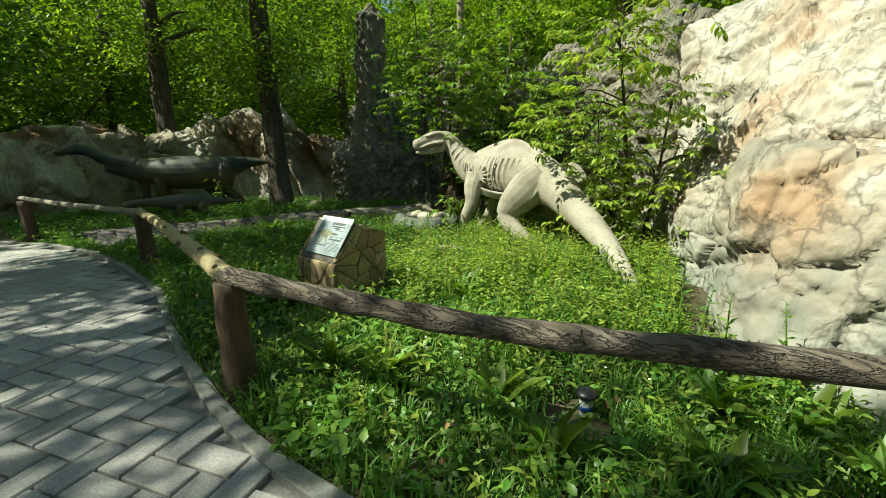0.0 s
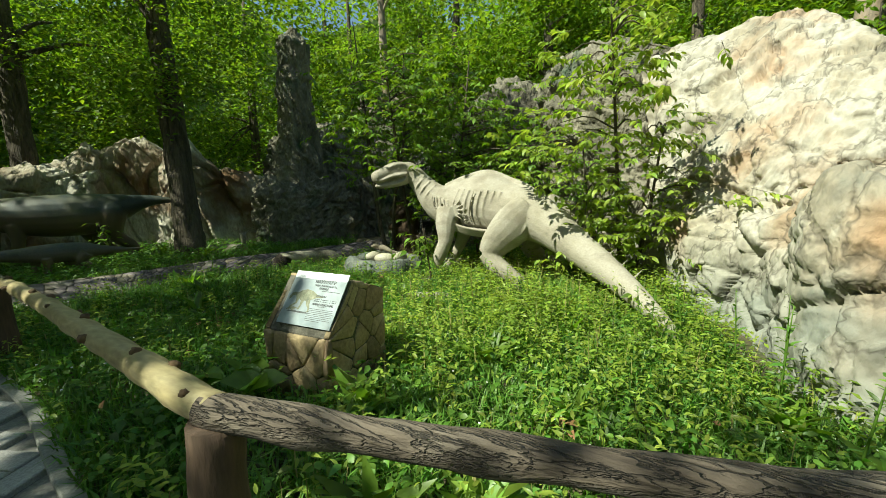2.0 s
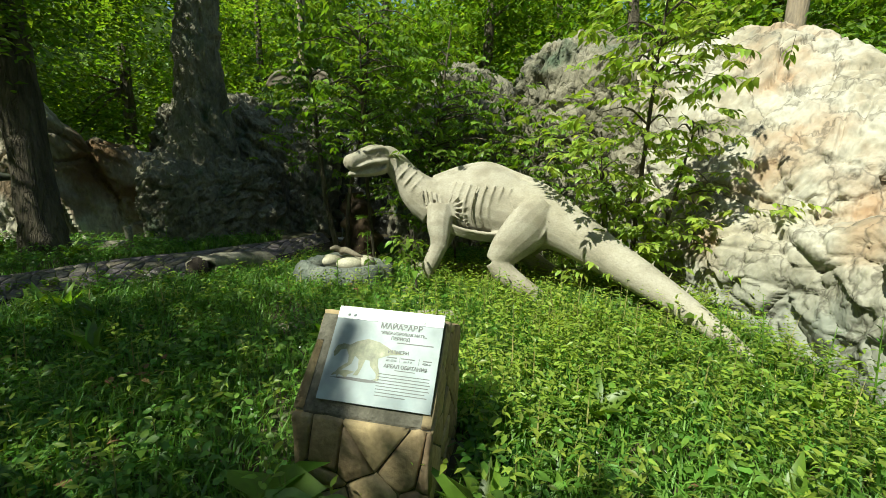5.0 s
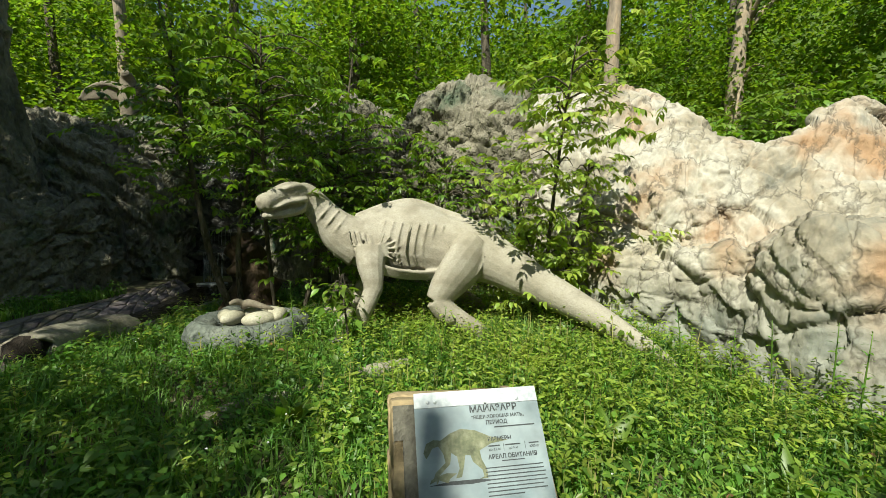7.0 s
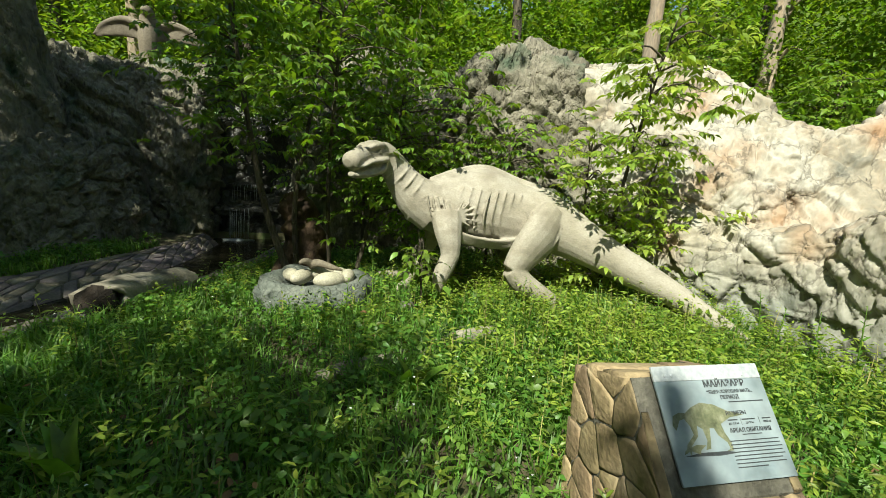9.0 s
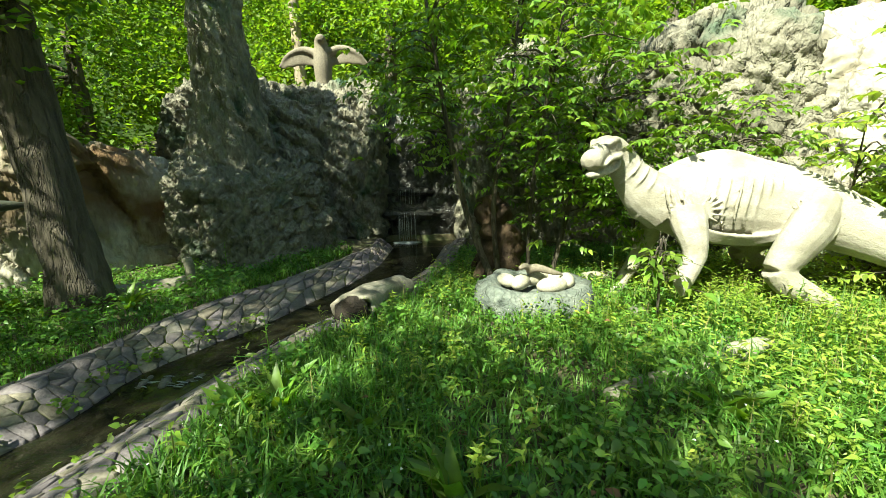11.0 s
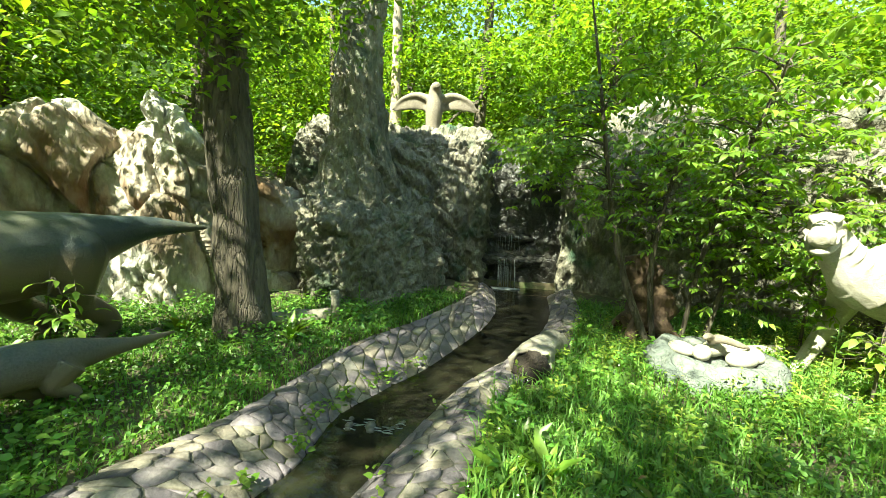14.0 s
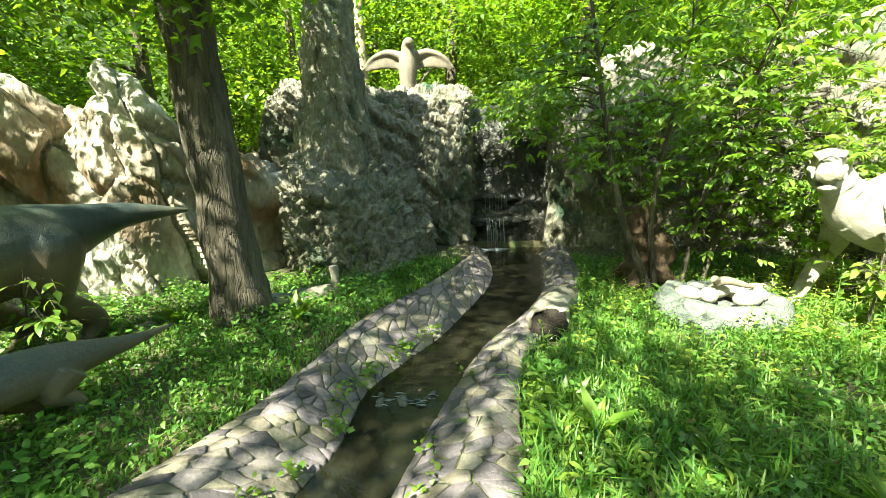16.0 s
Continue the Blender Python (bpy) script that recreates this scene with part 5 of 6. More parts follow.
def tree(name, base, top, radius, mat, label, centres, per, spread, leaf=0.13, limbs=6, leafmat=None, group="", bend=0.0, category="tree"):
    ob = thing(name, label, category, group)
    b, t = Vector(base), Vector(top)
    mid = b.lerp(t, 0.5) + Vector((bend, 0, 0))
    pieces = [tube([(b.x, b.y, b.z - 0.15, radius * 1.5), (*b.lerp(mid, 0.12), radius * 1.12), (*b.lerp(mid, 0.5), radius), (*mid, radius * 0.88), (*mid.lerp(t, 0.5), radius * 0.7), (*t, radius * 0.3)],
                   34, 18, rough=radius * 0.22, seed=radius * 40)]
    cs = list(centres)
    for k in range(min(limbs, len(cs))):
        c = Vector(cs[int(k * len(cs) / limbs)])
        z = min(max(c.z - 0.9, b.z + 0.45 * (t.z - b.z)), t.z)
        s = b.lerp(t, (z - b.z) / (t.z - b.z))
        pieces.append(tube([(*s, radius * 0.35), (*(s.lerp(c, 0.5) + Vector((0, 0, 0.2))), radius * 0.2), (*c, radius * 0.06)], 8, 7))
    trunk = mesh_ob("trunk", *pieces[0], mat, ob)
    for pc in pieces[1:]:
        mesh_ob("limb", *pc, mat, trunk)
    if len(cs):
        leaf_cloud("crown", crown_points(cs, per, spread), leafmat or M_crown, leaf, ob)
    return ob


def random_centres(n, c, r):
    p = rng.normal(0, 1, (n, 3))
    p /= np.linalg.norm(p, axis=1, keepdims=True)
    p *= rng.uniform(0.45, 1.0, (n, 1))
    return p * np.array(r) + np.array(c)


# crown clusters near z 7 stay out of view, added to shade wall and stream
tree("tree", (-6.5, 3.1, 0), (-7.15, 3.3, 7.5), 0.235, M_bark, "dark rough-barked tree standing before the rock wall",
     np.concatenate([random_centres(30, (-7.2, 3.5, 4.6), (2.0, 1.6, 1.3)), random_centres(12, (-6.9, 2.7, 3.2), (1.5, 0.6, 0.45)), random_centres(30, (-7.4, 2.2, 6.6), (3.0, 2.8, 1.2)), random_centres(34, (-5.6, 2.6, 7.2), (2.0, 2.2, 0.9)), random_centres(34, (-4.5, 1.2, 7.4), (1.5, 1.4, 0.7)), random_centres(30, (-3.0, 2.3, 7.5), (1.6, 0.9, 0.6)), random_centres(26, (-8.0, 2.6, 7.3), (1.7, 1.5, 0.7)), random_centres(36, (-6.1, -0.3, 7.0), (1.6, 1.5, 0.6)), random_centres(12, (-8.6, 0.6, 7.2), (1.2, 1.2, 0.6)), random_centres(14, (-8.4, -1.1, 7.1), (1.0, 0.8, 0.5))]), 130, 0.34, 0.12, 10)
tree("tree", (-10.9, 2.2, 0), (-11.8, 2.6, 8), 0.25, M_bark, "dark tree trunk behind the rock wall", random_centres(50, (-11.6, 2.4, 5.6), (2.5, 2.5, 2.4)), 150, 0.4, 0.14)
tree("pine_tree", (4.9, 7.5, 1.0), (5.05, 7.5, 10), 0.17, M_pine, "straight bare pale trunk behind the rock", random_centres(20, (5, 7.5, 9.5), (1.8, 1.8, 1.5)), 120, 0.4, 0.14)
tree("pine_tree", (-6.8, 11.0, 1.0), (-6.9, 11.0, 10), 0.16, M_pine, "straight reddish trunk among the trees", random_centres(20, (-6.8, 11, 9), (1.8, 1.8, 1.5)), 120, 0.4, 0.14)
tree("pine_tree", (8.6, 7.8, 1.0), (8.9, 7.9, 9), 0.2, M_pine, "crooked grey trunk among the bushes", random_centres(26, (8.7, 7.8, 5.5), (1.6, 1.6, 2.5)), 130, 0.4, 0.14, bend=-0.2)
BACK = [(-16, -6), (-15, -2.5), (-15.5, 2), (-13.5, 6), (-11.5, 9), (-9, 12), (-7, 14), (-4.5, 11.5), (-2.5, 14), (-1.0, 10.5), (1.2, 12.5), (3, 10), (6.5, 11), (9.5, 9), (11, 5.5), (10.5, 12), (0, 16), (-12, 14), (6, 15), (12, 1), (-13, -8)]
for k, (x, y) in enumerate(BACK):
    gz = float(ground_z(x, y))
    cz = gz + 3.6 + 0.8 * math.sin(k * 2.3)
    tree("tree", (x, y, gz), (x + 0.4 * math.sin(k), y + 0.3, gz + 8), 0.13 + 0.05 * ((k * 7) % 5) / 4, M_bark, "leafy broadleaf tree in the wood behind the rocks",
         random_centres(64, (x, y, cz), (2.5, 2.2, 3.6)), 150, 0.40, 0.17, 5, group="trees of the wood")
# unseen shade trees added beyond the far edge of the path
SHADE = [(-6.0, -4.3, 7.0, 2.4, 1.2, 46), (-3.0, -8.2, 7.2, 2.6, 1.2, 70), (-9.6, -3.0, 7.0, 2.3, 1.2, 55), (2.4, -8.6, 7.5, 2.6, 1.2, 45), (-11.5, -5.0, 6.5, 2.4, 1.2, 90), (-0.2, -5.2, 6.6, 1.3, 0.7, 20), (-6.4, -7.2, 6.8, 2.0, 1.0, 85), (-4.9, -4.0, 6.6, 0.7, 0.5, 34), (-3.7, -5.4, 6.8, 0.7, 0.5, 40), (-2.8, -5.5, 6.6, 0.6, 0.4, 26)]
# crown places and densities set where their shadows fall
for x, y, z, r, rz, per in SHADE:
    tree("tree", (x, y - 1.6 if y > -5.5 and x > -8 else y, 0), (x, y, z + 1.5), 0.2, M_bark, "unseen tall broadleaf tree added to shade the path", random_centres(int(14 + 8 * r * r), (x, y, z), (r, r, rz)), per, 0.3, 0.17, 6, group="trees along the path")
# closed green of the wood further off
pts = []
for k in range(760):
    a = rng.uniform(-0.35, 1.32) * math.pi
    R = rng.uniform(15, 26)
    pts.append((-2 + R * math.cos(a), 2 + R * math.sin(a), rng.uniform(0.3, 12)))
far = leaf_cloud("far_woods", crown_points(pts, 210, 0.9, 0.8), M_crown, 0.36)
tagged(far, "dense green wood in the distance", "woods", kind="stuff")

bv = [(-2 + 58 * math.cos(2 * math.pi * k / 48), 2 + 58 * math.sin(2 * math.pi * k / 48), z) for k in range(48) for z in (-3, 8, 24 + 2.5 * math.sin(k * 1.7) + 2 * math.sin(k * 4.1))]
bf = [(k * 3 + j, ((k + 1) % 48) * 3 + j, ((k + 1) % 48) * 3 + j + 1, k * 3 + j + 1) for k in range(48) for j in (0, 1)]
tagged(mesh_ob("backdrop", bv, bf, M_far), "distant green wooded hillside", "backdrop", kind="structure")

# ---- shrubs with sprays of leaflets ----


def shrub(name, stems, tips, label, leaf=0.1, leaflets=7, sprays=9, mat=None, spread=0.3):
    """stems: paths; tips: centres of leafy twigs, each fed from the nearest stem."""
    ob = thing(name, label, "shrub")
    pieces = [tube(s, 16, 8, rough=0.006) for s in stems]
    pos, size, head, drp = [], [], [], []
    nodes = np.concatenate([spline(s, 30)[:, :3] for s in stems])
    for t in tips:
        t = np.array(t)
        below = nodes[nodes[:, 2] < t[2] + 0.05]
        if len(below) == 0:
            below = nodes
        s = below[np.argmin(((below - t) ** 2).sum(1))]
        m = (s + t) / 2 + np.array((0, 0, 0.1))
        pieces.append(tube([(*s, 0.011), (*m, 0.008), (*t, 0.003)], 6, 5, cap=False))
        for k in range(sprays):
            c = t + rng.normal(0, spread, 3) * (1, 1, 0.7)
            a = rng.uniform(0, 2 * math.pi)
            tilt = rng.uniform(-0.5, 0.15)
            d = np.array((math.cos(a) * math.cos(tilt), math.sin(a) * math.cos(tilt), math.sin(tilt)))
            L = leaf * rng.uniform(1.6, 2.4)
            pieces.append(tube([(*(c - d * L * 0.3), 0.002), (*c, 0.002), (*(c + d * L), 0.001)], 4, 3, cap=False))
            for j in range(leaflets):
                f = 0.2 + 0.8 * (j // 2) / ((leaflets - 1) // 2)
                side = 0 if j == leaflets - 1 else (1 if j % 2 else -1)
                pos.append(c + d * L * f)
                size.append(leaf * rng.uniform(0.75, 1.2))
                head.append(a + side * rng.uniform(0.7, 1.1))
                drp.append(tilt - rng.uniform(0.0, 0.5))
    for pc in pieces[:len(stems)]:
        mesh_ob("stem", *pc, M_bark, ob)
    twig = mesh_ob("twig", *merge(*pieces[len(stems):]), M_bark, ob)
    twig["kind"] = "stuff"
    lf = leaf_mesh("foliage", pos, size, head, drp, mat or M_leaf, ob, 0.5, 0.15, "", 6)
    lf["kind"] = "stuff"
    return ob


tips = np.concatenate([random_centres(36, (-2.0, 3.9, 2.4), (1.3, 0.9, 1.3)), random_centres(34, (-0.7, 4.2, 2.3), (1.2, 0.8, 1.1)), random_centres(18, (-0.9, 3.9, 1.2), (1.0, 0.4, 0.5)),
                       random_centres(22, (-1.6, 3.1, 2.6), (1.0, 0.7, 0.8)), random_centres(14, (-3.0, 4.6, 2.4), (0.6, 0.6, 0.9))])
shrub("shrub", [[(-2.0, 3.7, 0.0, 0.045), (-2.3, 3.85, 0.8, 0.038), (-2.5, 4.0, 1.7, 0.03), (-2.7, 4.1, 3.0, 0.02), (-2.9, 4.2, 4.2, 0.008)],
                [(-1.95, 3.75, 0.0, 0.035), (-2.0, 3.9, 1.0, 0.028), (-1.8, 4.0, 2.2, 0.02), (-1.7, 3.9, 3.4, 0.008)],
                [(-1.3, 4.0, 0.0, 0.035), (-1.05, 4.1, 1.0, 0.028), (-0.8, 4.1, 2.0, 0.02), (-0.6, 4.0, 3.3, 0.008)],
                [(-1.6, 3.9, 0.0, 0.03), (-1.6, 3.6, 1.2, 0.022), (-1.5, 3.2, 2.3, 0.015), (-1.4, 2.9, 3.1, 0.006)]],
      tips, "tall green maple shrub with several stems behind the nest", 0.095, 7, 10, spread=0.3)
# this shrub takes the yellower leaf colour with sunlight in it
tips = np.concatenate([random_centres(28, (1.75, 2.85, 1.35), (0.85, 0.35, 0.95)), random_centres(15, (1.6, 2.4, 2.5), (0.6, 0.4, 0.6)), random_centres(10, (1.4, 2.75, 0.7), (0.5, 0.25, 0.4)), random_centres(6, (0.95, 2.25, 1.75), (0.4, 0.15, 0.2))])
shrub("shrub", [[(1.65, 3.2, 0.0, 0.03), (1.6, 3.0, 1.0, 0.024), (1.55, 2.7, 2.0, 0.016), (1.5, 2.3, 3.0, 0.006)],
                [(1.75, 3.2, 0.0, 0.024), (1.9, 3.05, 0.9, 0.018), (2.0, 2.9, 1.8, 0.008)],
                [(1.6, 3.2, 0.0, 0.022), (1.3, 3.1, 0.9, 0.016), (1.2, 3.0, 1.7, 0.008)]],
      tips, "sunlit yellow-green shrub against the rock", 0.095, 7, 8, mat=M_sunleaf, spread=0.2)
tips = np.concatenate([random_centres(26, (0.5, 3.7, 1.5), (0.8, 0.3, 0.6)), random_centres(16, (-0.5, 3.6, 1.0), (0.4, 0.3, 0.5))])
shrub("shrub", [[(0.4, 3.9, 0, 0.025), (0.4, 3.8, 1.0, 0.018), (0.6, 3.7, 1.9, 0.008)], [(-0.4, 3.8, 0, 0.02), (-0.45, 3.7, 0.8, 0.012), (-0.5, 3.6, 1.4, 0.006)]],
      tips, "green shrub behind the pale dinosaur", 0.085, 7, 8, spread=0.2)
shrub("shrub", [[(-0.62, 2.65, 0, 0.012), (-0.65, 2.6, 0.4, 0.009), (-0.7, 2.55, 0.85, 0.004)]], random_centres(7, (-0.68, 2.55, 0.55), (0.16, 0.12, 0.3)),
      "young broad-leaved shoot beside the dinosaur's chest", 0.11, 3, 4, spread=0.07)
shrub("shrub", [[(1.75, 2.2, 0, 0.012), (1.75, 2.15, 0.2, 0.009), (1.8, 2.1, 0.42, 0.004)]], random_centres(9, (1.6, 2.15, 0.3), (0.35, 0.15, 0.14)),
      "low broad-leaved plant under the dinosaur's tail", 0.1, 7, 4, spread=0.09)
shrub("shrub", [[(-7.6, 2.0, 0, 0.012), (-7.6, 2.0, 0.5, 0.008), (-7.55, 2.0, 0.9, 0.004)]], random_centres(7, (-7.55, 2.0, 0.55), (0.12, 0.1, 0.3)),
      "slender young plant in front of the dark dinosaur", 0.11, 3, 3, spread=0.05)
tips = np.concatenate([random_centres(60, (7.0, 4.9, 2.6), (1.6, 0.7, 1.0)), random_centres(40, (4.9, 6.6, 3.0), (1.4, 0.6, 0.9))])
shrub("shrub", [[(7.0, 5.2, 0.3, 0.04), (7.0, 5.1, 1.8, 0.03), (7.1, 5.0, 3.6, 0.01)], [(4.9, 6.9, 0.6, 0.04), (4.9, 6.8, 2.0, 0.03), (4.8, 6.6, 3.8, 0.01)]],
      tips, "tall green bushes behind the sunlit rock", 0.14, 7, 9, spread=0.3)
tips = np.concatenate([random_centres(30, (-2.9, 7.0, 2.5), (0.9, 0.4, 0.5)), random_centres(30, (-1.2, 6.1, 2.0), (1.2, 0.4, 1.0))])
shrub("shrub", [[(-2.3, 7.2, 2.2, 0.03), (-2.6, 7.1, 2.8, 0.02), (-3.2, 6.9, 2.9, 0.008)], [(-1.2, 6.2, 0, 0.03), (-1.2, 6.1, 1.4, 0.02), (-1.3, 6.0, 2.8, 0.008)]],
      tips, "green bushes hanging over the waterfall", 0.12, 7, 8, spread=0.25)

# ---- grass and weeds ----


def free_ground(x, y):
    """Where grass grows: off the path, off the stream and its banks, off the rocks."""
    ok = y > kerb_y(x) + 0.02
    in_stream = (x > along(L_OUT, y)) & (x < along(R_OUT, y)) & (y > -0.9) & (y < 7.5)
    ok &= ~in_stream
    ok &= ~((x > 0.2) & (x < 2.4) & (y > np.interp(x, [0.2, 1.1, 1.7, 2.05, 2.4], [5.3, 4.5, 3.9, 3.2, 1.9])))
    ok &= ~((x >= 2.4) & (y > np.interp(x, [2.4, 2.5, 2.68, 3.1, 4.0, 5.6], [1.9, 1.3, 0.85, 0.65, 0.5, 0.6])))
    ok &= y < np.interp(x, [-9.7, -9.0, -8.1, -7.2, -6.6, -5.3, -4.9, -4.7, -2.3, 0.2], [2.8, 3.4, 3.95, 4.6, 4.75, 4.75, 5.4, 6.8, 6.6, 6.4])
    ok &= ~((x < -9.5) & (y > -1.0))
    ok &= ((x + 1.66) ** 2 + (y - 3.05) ** 2) > 0.5 ** 2
    ok &= ~((np.abs(x) < 0.3) & (y > -0.28) & (y < 0.36))
    ok &= ((x - 2.37) ** 2 + (y + 0.40) ** 2) > 0.17 ** 2
    for (ax, ay), (bx, by) in (((-0.5, 1.87), (-0.06, 2.07)), ((-3.42, 2.45), (-3.38, 2.7))):
        u = np.clip(((x - ax) * (bx - ax) + (y + 0.06 - ay) * (by - ay)) / ((bx - ax) ** 2 + (by - ay) ** 2), 0, 1)
        ok &= np.hypot(x - ax - u * (bx - ax), y + 0.06 - ay - u * (by - ay)) > 0.09
    return ok


def scatter(n, x0, x1, y0, y1, seed):
    r = np.random.default_rng(seed)
    x, y = r.uniform(x0, x1, n), r.uniform(y0, y1, n)
    k = free_ground(x, y)
    return x[k], y[k]


def patch(x, y, f=1.0, s=0.0):
    """A smooth uneven value in 0..1, for clumps."""
    return 0.5 + 0.25 * (np.sin(x * 2.1 * f + s) * np.cos(y * 1.7 * f - s) + np.sin(x * 4.3 * f + y * 3.1 * f + 2 * s) * 0.7 + np.sin(y * 5.9 * f - x * 2.7 * f) * 0.3)


def blades(name, x, y, height, mat, width=0.006, lean=0.5, label=""):
    n = len(x)
    z = ground_z(x, y) - 0.01
    a = rng.uniform(0, 2 * math.pi, n)
    d = np.stack([np.cos(a), np.sin(a), np.zeros(n)], 1)
    s = np.stack([-np.sin(a), np.cos(a), np.zeros(n)], 1) * (width * rng.uniform(0.6, 1.4, n))[:, None]
    b = np.stack([x, y, z], 1)
    h = height * rng.uniform(0.55, 1.25, n)
    l = lean * rng.uniform(0.1, 1.0, n)
    up = np.array((0, 0, 1.0))
    m = b + d * (h * l * 0.35)[:, None] + up * (h * 0.6)[:, None]
    t = b + d * (h * l)[:, None] + up * (h * (1 - 0.3 * l))[:, None]
    v = np.stack([b - s, b + s, m - s * 0.8, m + s * 0.8, t], 1).reshape(-1, 3)
    tri = (np.array([(0, 1, 3), (0, 3, 2), (2, 3, 4)])[None] + (np.arange(n) * 5)[:, None, None]).reshape(-1, 3)
    return fast_mesh(name, v, tri, mat, None, label)


x, y = scatter(210000, -9.5, 5.0, -1.6, 5.6, 31)
near = np.clip(1.15 - 0.06 * np.hypot(x - 0.5, y), 0.3, 1)
k = rng.uniform(0, 1, len(x)) < near * (0.25 + 1.0 * patch(x, y, 1.2))
x, y = x[k], y[k]
tall = 0.11 + 0.13 * np.clip((y - 0.2) / 2, 0, 1) * np.clip((x + 0.5) / 1.2, 0, 1) + 0.12 * patch(x, y, 1.7, 1.0)
tall = tall + 0.10 * np.exp(-((x - 0.9) ** 2) / 1.6 - (y - 2.2) ** 2 / 0.8)
tall = tall + 0.08 * np.exp(-((x + 3.3) ** 2) / 0.5 - (y - 1.3) ** 2 / 1.2)
tall = np.where(x < -5.2, 0.09, tall)
tagged(blades("grass", x, y, tall, M_grass, 0.006, 1.1), "uneven green grass with weeds", "grass", kind="stuff")
# low broad leaves in clumps
x, y = scatter(165000, -9.5, 5.0, -1.6, 5.6, 32)
k = rng.uniform(0, 1, len(x)) < 0.12 + 0.75 * patch(x, y, 1.9, 2.0)
x, y = x[k], y[k]
n = len(x)
clump = patch(x, y, 2.3, 3.0)
hz = rng.uniform(0.02, 0.2, n) * (0.25 + 1.15 * clump)
tagged(leaf_mesh("weeds", np.stack([x, y, ground_z(x, y) + hz], 1), rng.uniform(0.025, 0.06, n) * (0.8 + 0.7 * patch(x, y, 0.9, 9.0)), rng.uniform(0, 6.28, n), rng.uniform(-0.6, 0.6, n), M_weed, None, 0.62, 0.2, "", 6),
       "low broad-leaved green weeds", "weeds", kind="stuff")
# leafy herbs: a stalk with leaves in pairs, taller towards the statue and the foot of the rock
x, y = scatter(15000, -4.0, 4.4, -1.3, 4.3, 33)
rise = np.clip((x + 0.9) / 1.2, 0, 1) * np.clip((y - 0.2) / 1.3, 0, 1)
k = rng.uniform(0, 1, len(x)) < (0.10 + 0.62 * rise) * (0.15 + 1.2 * patch(x, y, 1.6, 4.0))
x, y, rise = x[k], y[k], rise[k]
hh = rng.uniform(0.16, 0.34, len(x)) + rise * rng.uniform(0.02, 0.22, len(x))
tagged(blades("stalks", x, y, hh, M_straw, 0.0035, 0.3), "thin yellowish flowering stalks", "stalks", kind="stuff")
m = 12
f_ = np.tile(np.linspace(0.2, 1.0, m), len(x))
X2, Y2, H2 = np.repeat(x, m), np.repeat(y, m), np.repeat(hh, m)
turn0 = np.repeat(rng.uniform(0, 6.28, len(x)), m)
order = np.tile(np.arange(m), len(x))
n = len(X2)
px, py = X2 + rng.normal(0, 0.012, n), Y2 + rng.normal(0, 0.012, n)
size2 = (0.092 - 0.05 * f_) * rng.uniform(0.7, 1.25, n) * np.repeat(rng.uniform(0.7, 1.3, len(x)), m)
# herb leaves take the sun-brightened leaf colour
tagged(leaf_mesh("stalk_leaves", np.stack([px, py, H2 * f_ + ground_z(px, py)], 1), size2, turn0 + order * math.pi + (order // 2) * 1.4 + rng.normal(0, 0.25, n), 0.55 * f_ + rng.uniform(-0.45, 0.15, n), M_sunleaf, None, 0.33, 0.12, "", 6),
       "leaves on tall weed stalks, sunlight put into their colour", "weeds", kind="stuff")
x, y = scatter(26000, -0.4, 3.4, -0.4, 3.2, 36)
k = rng.uniform(0, 1, len(x)) < np.clip((x + 0.3) / 0.8, 0, 1) * np.clip((y - 0.0) / 0.8, 0.12, 1) * (0.1 + 1.1 * patch(x, y, 1.8, 7.0))
x, y = x[k], y[k]
n = len(x)
# bright leaf colour paints these weeds as lit
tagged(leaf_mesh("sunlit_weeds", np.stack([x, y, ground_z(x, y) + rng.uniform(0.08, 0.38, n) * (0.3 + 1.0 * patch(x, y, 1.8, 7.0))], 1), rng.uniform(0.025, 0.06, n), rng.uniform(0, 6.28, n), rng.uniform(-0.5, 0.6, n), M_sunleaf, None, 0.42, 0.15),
       "leafy weeds with full sun put into their yellow-green colour", "weeds", kind="stuff")
# rosettes of long leaves (dock, dandelion, plantain)
ROSETTES = [(1.35, -0.75), (2.0, -0.55), (2.9, 0.1), (3.3, 0.25), (2.6, 0.5), (0.45, -0.25), (1.6, 0.1), (3.0, -0.4), (-0.9, 1.2), (-3.7, 1.15), (-3.55, 1.55), (-3.45, 1.2), (-2.9, 1.0), (0.9, 0.6),
            (-7.1, 2.9), (-5.9, 3.0), (2.2, 0.9), (1.4, 1.3), (-0.1, -0.55), (0.55, -0.5), (-2.4, 0.6), (1.0, -0.9), (3.5, -0.1), (2.4, -0.75)]
for cx, cy in ROSETTES:
    m = int(rng.integers(9, 16))
    a = rng.uniform(0, 6.28, m)
    ob = leaf_mesh("dock_plant", np.tile((cx, cy, float(ground_z(cx, cy))), (m, 1)), rng.uniform(0.2, 0.36, m), a, rng.uniform(0.5, 1.25, m), M_leaf, None, 0.3, 0.12, "", 6)
    tagged(ob, "broad-leaved dock plant growing in grass", "plant", "dock plants")
for cx, cy, s in ((-0.32, -0.45, 0.25), (-0.10, -0.52, 0.19), (-0.5, -0.58, 0.18)):
    a = rng.uniform(0, 6.28, 5)
    ob = leaf_mesh("burdock", np.tile((cx, cy, 0.22), (5, 1)), np.full(5, s), a, rng.uniform(-0.1, 0.6, 5), M_leaf, None, 0.85, 0.1, "", 6)
    tagged(ob, "burdock with large round leaves beside the pedestal", "plant", "burdock plants")
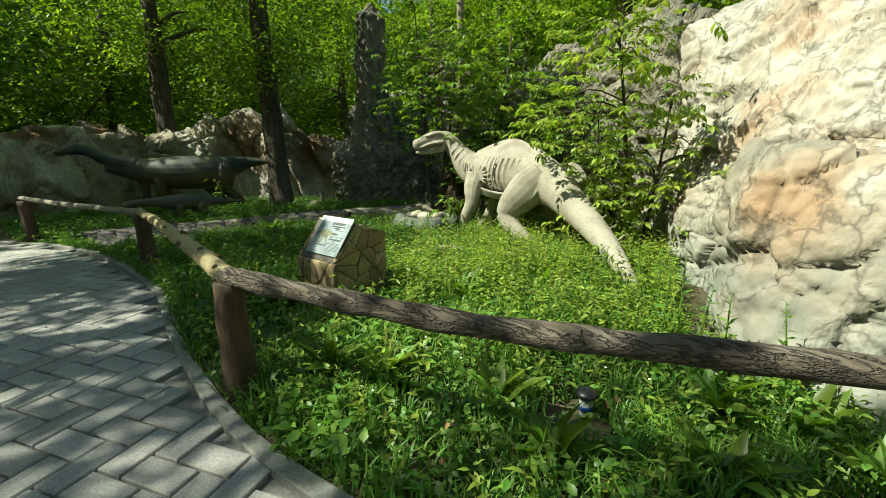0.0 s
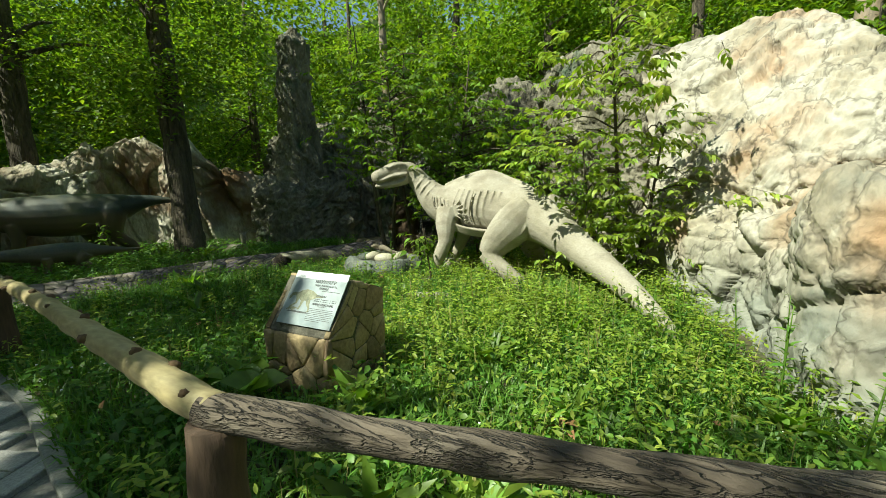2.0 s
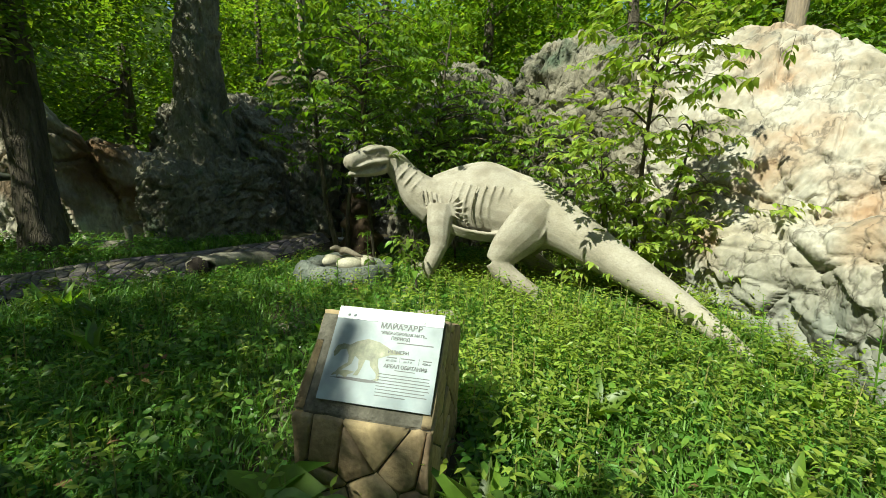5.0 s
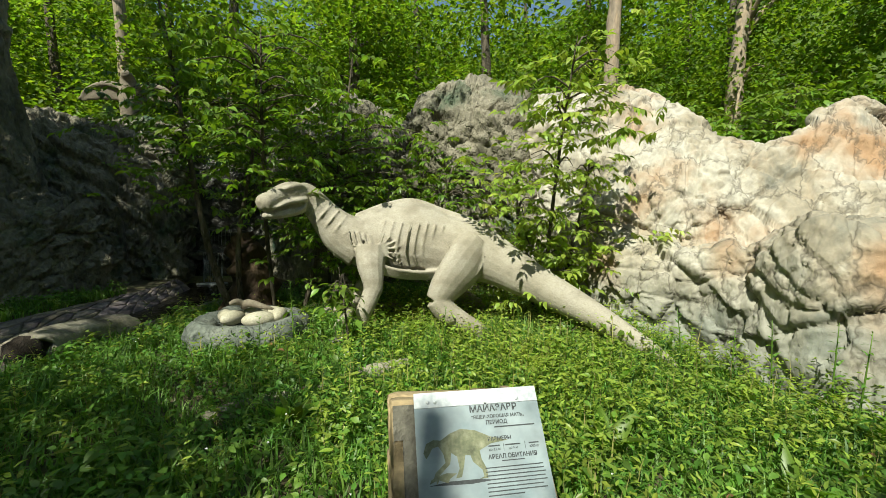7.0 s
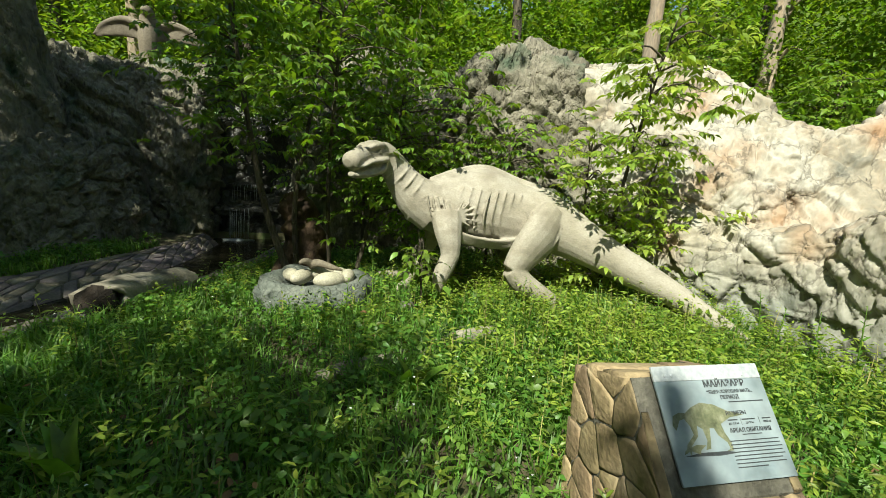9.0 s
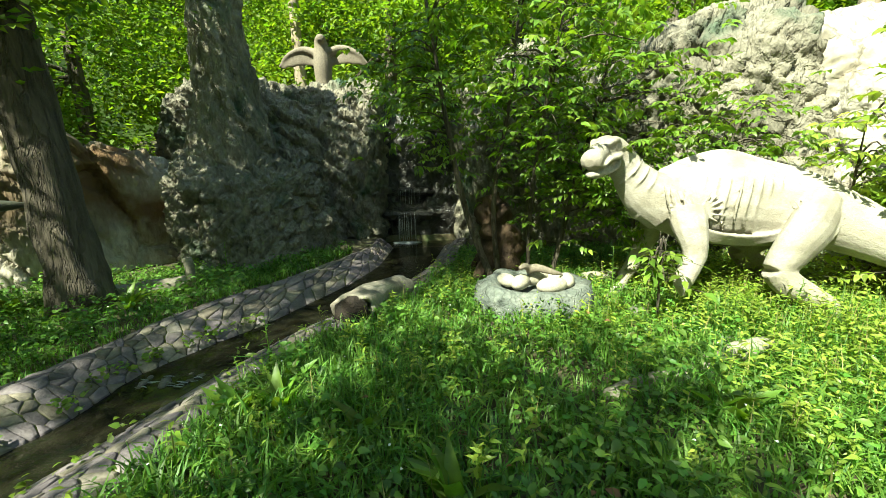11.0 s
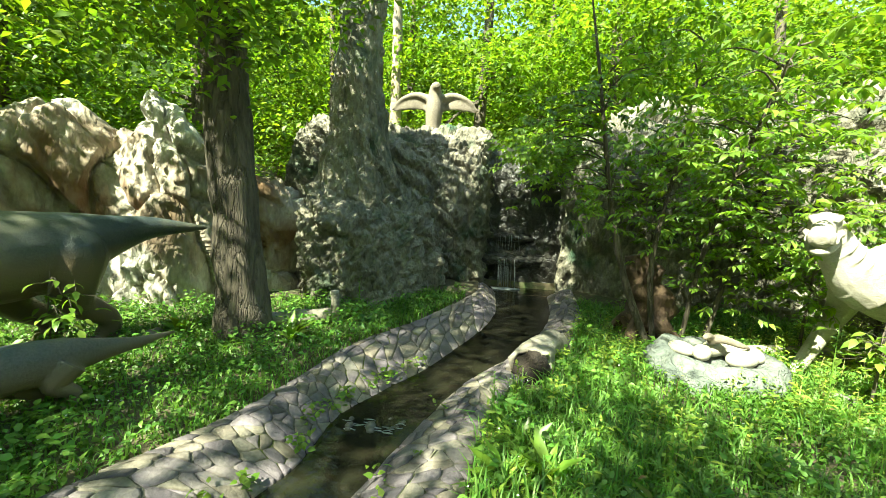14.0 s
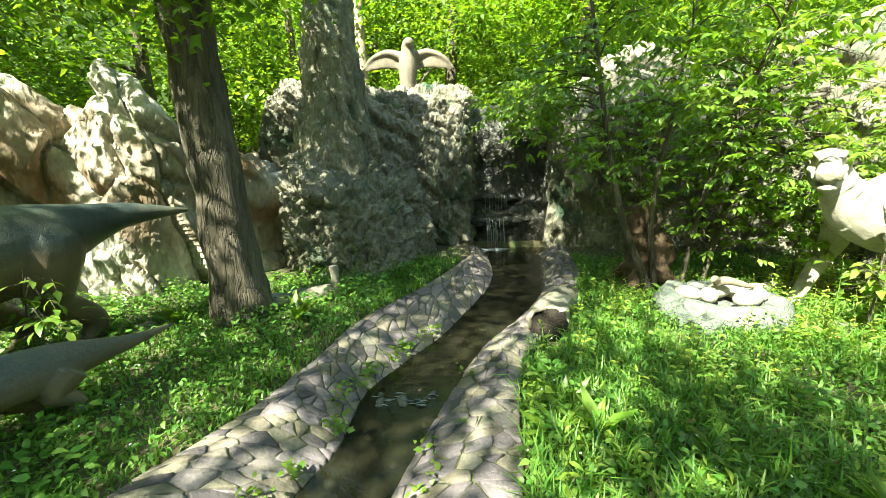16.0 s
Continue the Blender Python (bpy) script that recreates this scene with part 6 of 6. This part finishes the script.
# single tall stalks
for cx, cy, hgt in ((-1.1, 2.45, 0.75), (-1.35, 2.2, 0.5), (0.95, 2.05, 0.55), (1.9, 1.5, 0.5), (2.62, 0.75, 0.7), (2.9, 0.42, 0.6), (-0.9, 2.25, 0.45), (0.25, 2.3, 0.5), (2.3, 1.2, 0.5), (3.2, 0.3, 0.6), (2.45, 1.0, 0.65), (2.55, 0.55, 0.7), (2.2, 1.55, 0.6), (1.95, 1.25, 0.55), (2.75, 0.2, 0.65), (0.6, 2.0, 0.5), (0.2, 1.9, 0.45), (1.3, 1.7, 0.5), (-3.75, 1.7, 0.45), (-5.6, 4.3, 0.5)):
    plant = thing("tall_weed", "thin tall weed with narrow leaves", "plant", "tall weeds")
    sxx, syy = rng.normal(0, 0.04, 2)
    v, f = tube([(cx, cy, -0.02, 0.006), (cx + sxx * 0.5, cy + syy * 0.5, hgt * 0.5, 0.005), (cx + sxx, cy + syy, hgt, 0.002)], 8, 6)
    mesh_ob("stem", v, f, M_weed, plant)
    m = 26
    ff = np.linspace(0.12, 1.0, m)
    lf = leaf_mesh("foliage", np.stack([cx + sxx * ff, cy + syy * ff, hgt * ff], 1), 0.1 * (1.15 - 0.8 * ff) * rng.uniform(0.7, 1.2, m), np.arange(m) * 2.4, rng.uniform(0.0, 0.8, m), M_weed, plant, 0.28, 0.1, "", 6)
    lf["kind"] = "stuff"
x, y = scatter(220, -3.2, 3.2, -1.2, 2.6, 35)
k = patch(x, y, 1.4, 6.0) > 0.6
x, y = np.r_[x[k], rng.normal(-1.75, 0.1, 14), rng.normal(1.6, 0.08, 6)], np.r_[y[k], rng.normal(0.38, 0.1, 14), rng.normal(-0.1, 0.08, 6)]
n = len(x)
tagged(leaf_mesh("dry_leaves", np.stack([x, y, ground_z(x, y) + rng.uniform(0.05, 0.15, n)], 1), rng.uniform(0.04, 0.08, n), rng.uniform(0, 6.28, n), rng.uniform(-0.4, 0.4, n), M_dry, None, 0.6, 0.3, "", 6),
       "scattered brown dry leaves in grass", "dry leaves", kind="stuff")
# small white clover heads
x, y = scatter(900, -8.5, 3.8, -1.2, 3.0, 34)
k = patch(x, y, 0.9, 5.0) > 0.55
x, y = x[k], y[k]
n = len(x)
tagged(leaf_mesh("clover_flowers", np.stack([x, y, ground_z(x, y) + rng.uniform(0.1, 0.2, n)], 1), np.full(n, 0.016), rng.uniform(0, 6.28, n), np.full(n, 0.3), M_flower, None, 0.9, 0.3, "", 6),
       "small white clover flowers in grass", "flowers", kind="stuff")

# ---- paved path: pieces last ----
path = thing("path", "grey concrete block path in herringbone pattern", "path", kind="structure")
kv, kf = [], []
line = spline(KERB, 160)
for i, (x, y) in enumerate(line):
    a, b = line[max(0, i - 1)], line[min(159, i + 1)]
    d = (b - a) / np.linalg.norm(b - a)
    nrm = np.array((-d[1], d[0]))
    for w, z in ((-0.045, -0.1), (-0.045, 0.012), (-0.037, 0.02), (0.037, 0.02), (0.045, 0.012), (0.045, -0.1)):
        p = np.array((x, y)) + nrm * w
        kv.append((p[0], p[1], z + 0.008 * noise.noise(Vector((p[0] * 3, p[1] * 3, 0)))))
for i in range(159):
    for j in range(5):
        kf.append((i * 6 + j, i * 6 + j + 1, (i + 1) * 6 + j + 1, (i + 1) * 6 + j))
mesh_ob("kerb", kv, kf, M_kerb, path, "narrow concrete kerb", False)
bedv = []
for i, (x, y) in enumerate(line):
    bedv += [(x, y, -0.03), (x * 0.9 - 0.3, y - 3.4, -0.03)]
mesh_ob("sand_bed", bedv, [(2 * i, 2 * i + 1, 2 * i + 3, 2 * i + 2) for i in range(159)], M_joint, path, "sand bed under the blocks", False)
PL, PB = 0.30, 0.15


def paver_mesh():
    bm = bmesh.new()
    bmesh.ops.create_cube(bm, size=1)
    bmesh.ops.scale(bm, vec=(PL - 0.012, PB - 0.012, 0.06), verts=bm.verts)
    bmesh.ops.bevel(bm, geom=[e for e in bm.edges if e.verts[0].co.z > 0 and e.verts[1].co.z > 0], offset=0.006, segments=1, affect="EDGES")
    me = bpy.data.meshes.new("paver")
    bm.to_mesh(me)
    bm.free()
    me.materials.append(M_paver)
    return me


pav = paver_mesh()
ca, sa = math.cos(radians(20)), math.sin(radians(20))
spots = []
for i in range(-60, 60):
    for j in range(-60, 60):
        d = (i - j) % 4
        if d not in (0, 3):
            continue
        u, w = ((i + 1) * PB, (j + 0.5) * PB) if d == 0 else ((i + 0.5) * PB, (j + 1) * PB)
        x, y = -1.0 + u * ca - w * sa, -2.2 + u * sa + w * ca
        ky = float(kerb_y(x))
        if ky - 3.2 < y < ky - 0.1 and -9 < x < 5.5:
            spots.append((math.hypot(x - 0.6, y + 2.0), x, y, 20 if d == 0 else 110))
spots.sort()
for k, (far_, x, y, turn) in enumerate(spots):
    if k < 300:
        ob = new("paver", pav)
        ob.parent = path
        ob.location = (x, y, -0.028 + 0.004 * noise.noise(Vector((x * 3, y * 3, 0))))
        ob.rotation_euler = (radians(random.uniform(-0.6, 0.6)), radians(random.uniform(-0.6, 0.6)), radians(turn))
rest_v, rest_f = [], []
base_v = [v.co.copy() for v in pav.vertices]
base_f = [tuple(p.vertices) for p in pav.polygons]
for far_, x, y, turn in spots[300:]:
    m = pose(x, y, -0.028 + 0.004 * noise.noise(Vector((x * 3, y * 3, 0))), 0, 0, turn)
    o = len(rest_v)
    rest_v += [m @ v for v in base_v]
    rest_f += [tuple(q + o for q in f) for f in base_f]
rest = mesh_ob("pavers", rest_v, rest_f, M_paver_far, path, "", False)
rest["kind"] = "stuff"
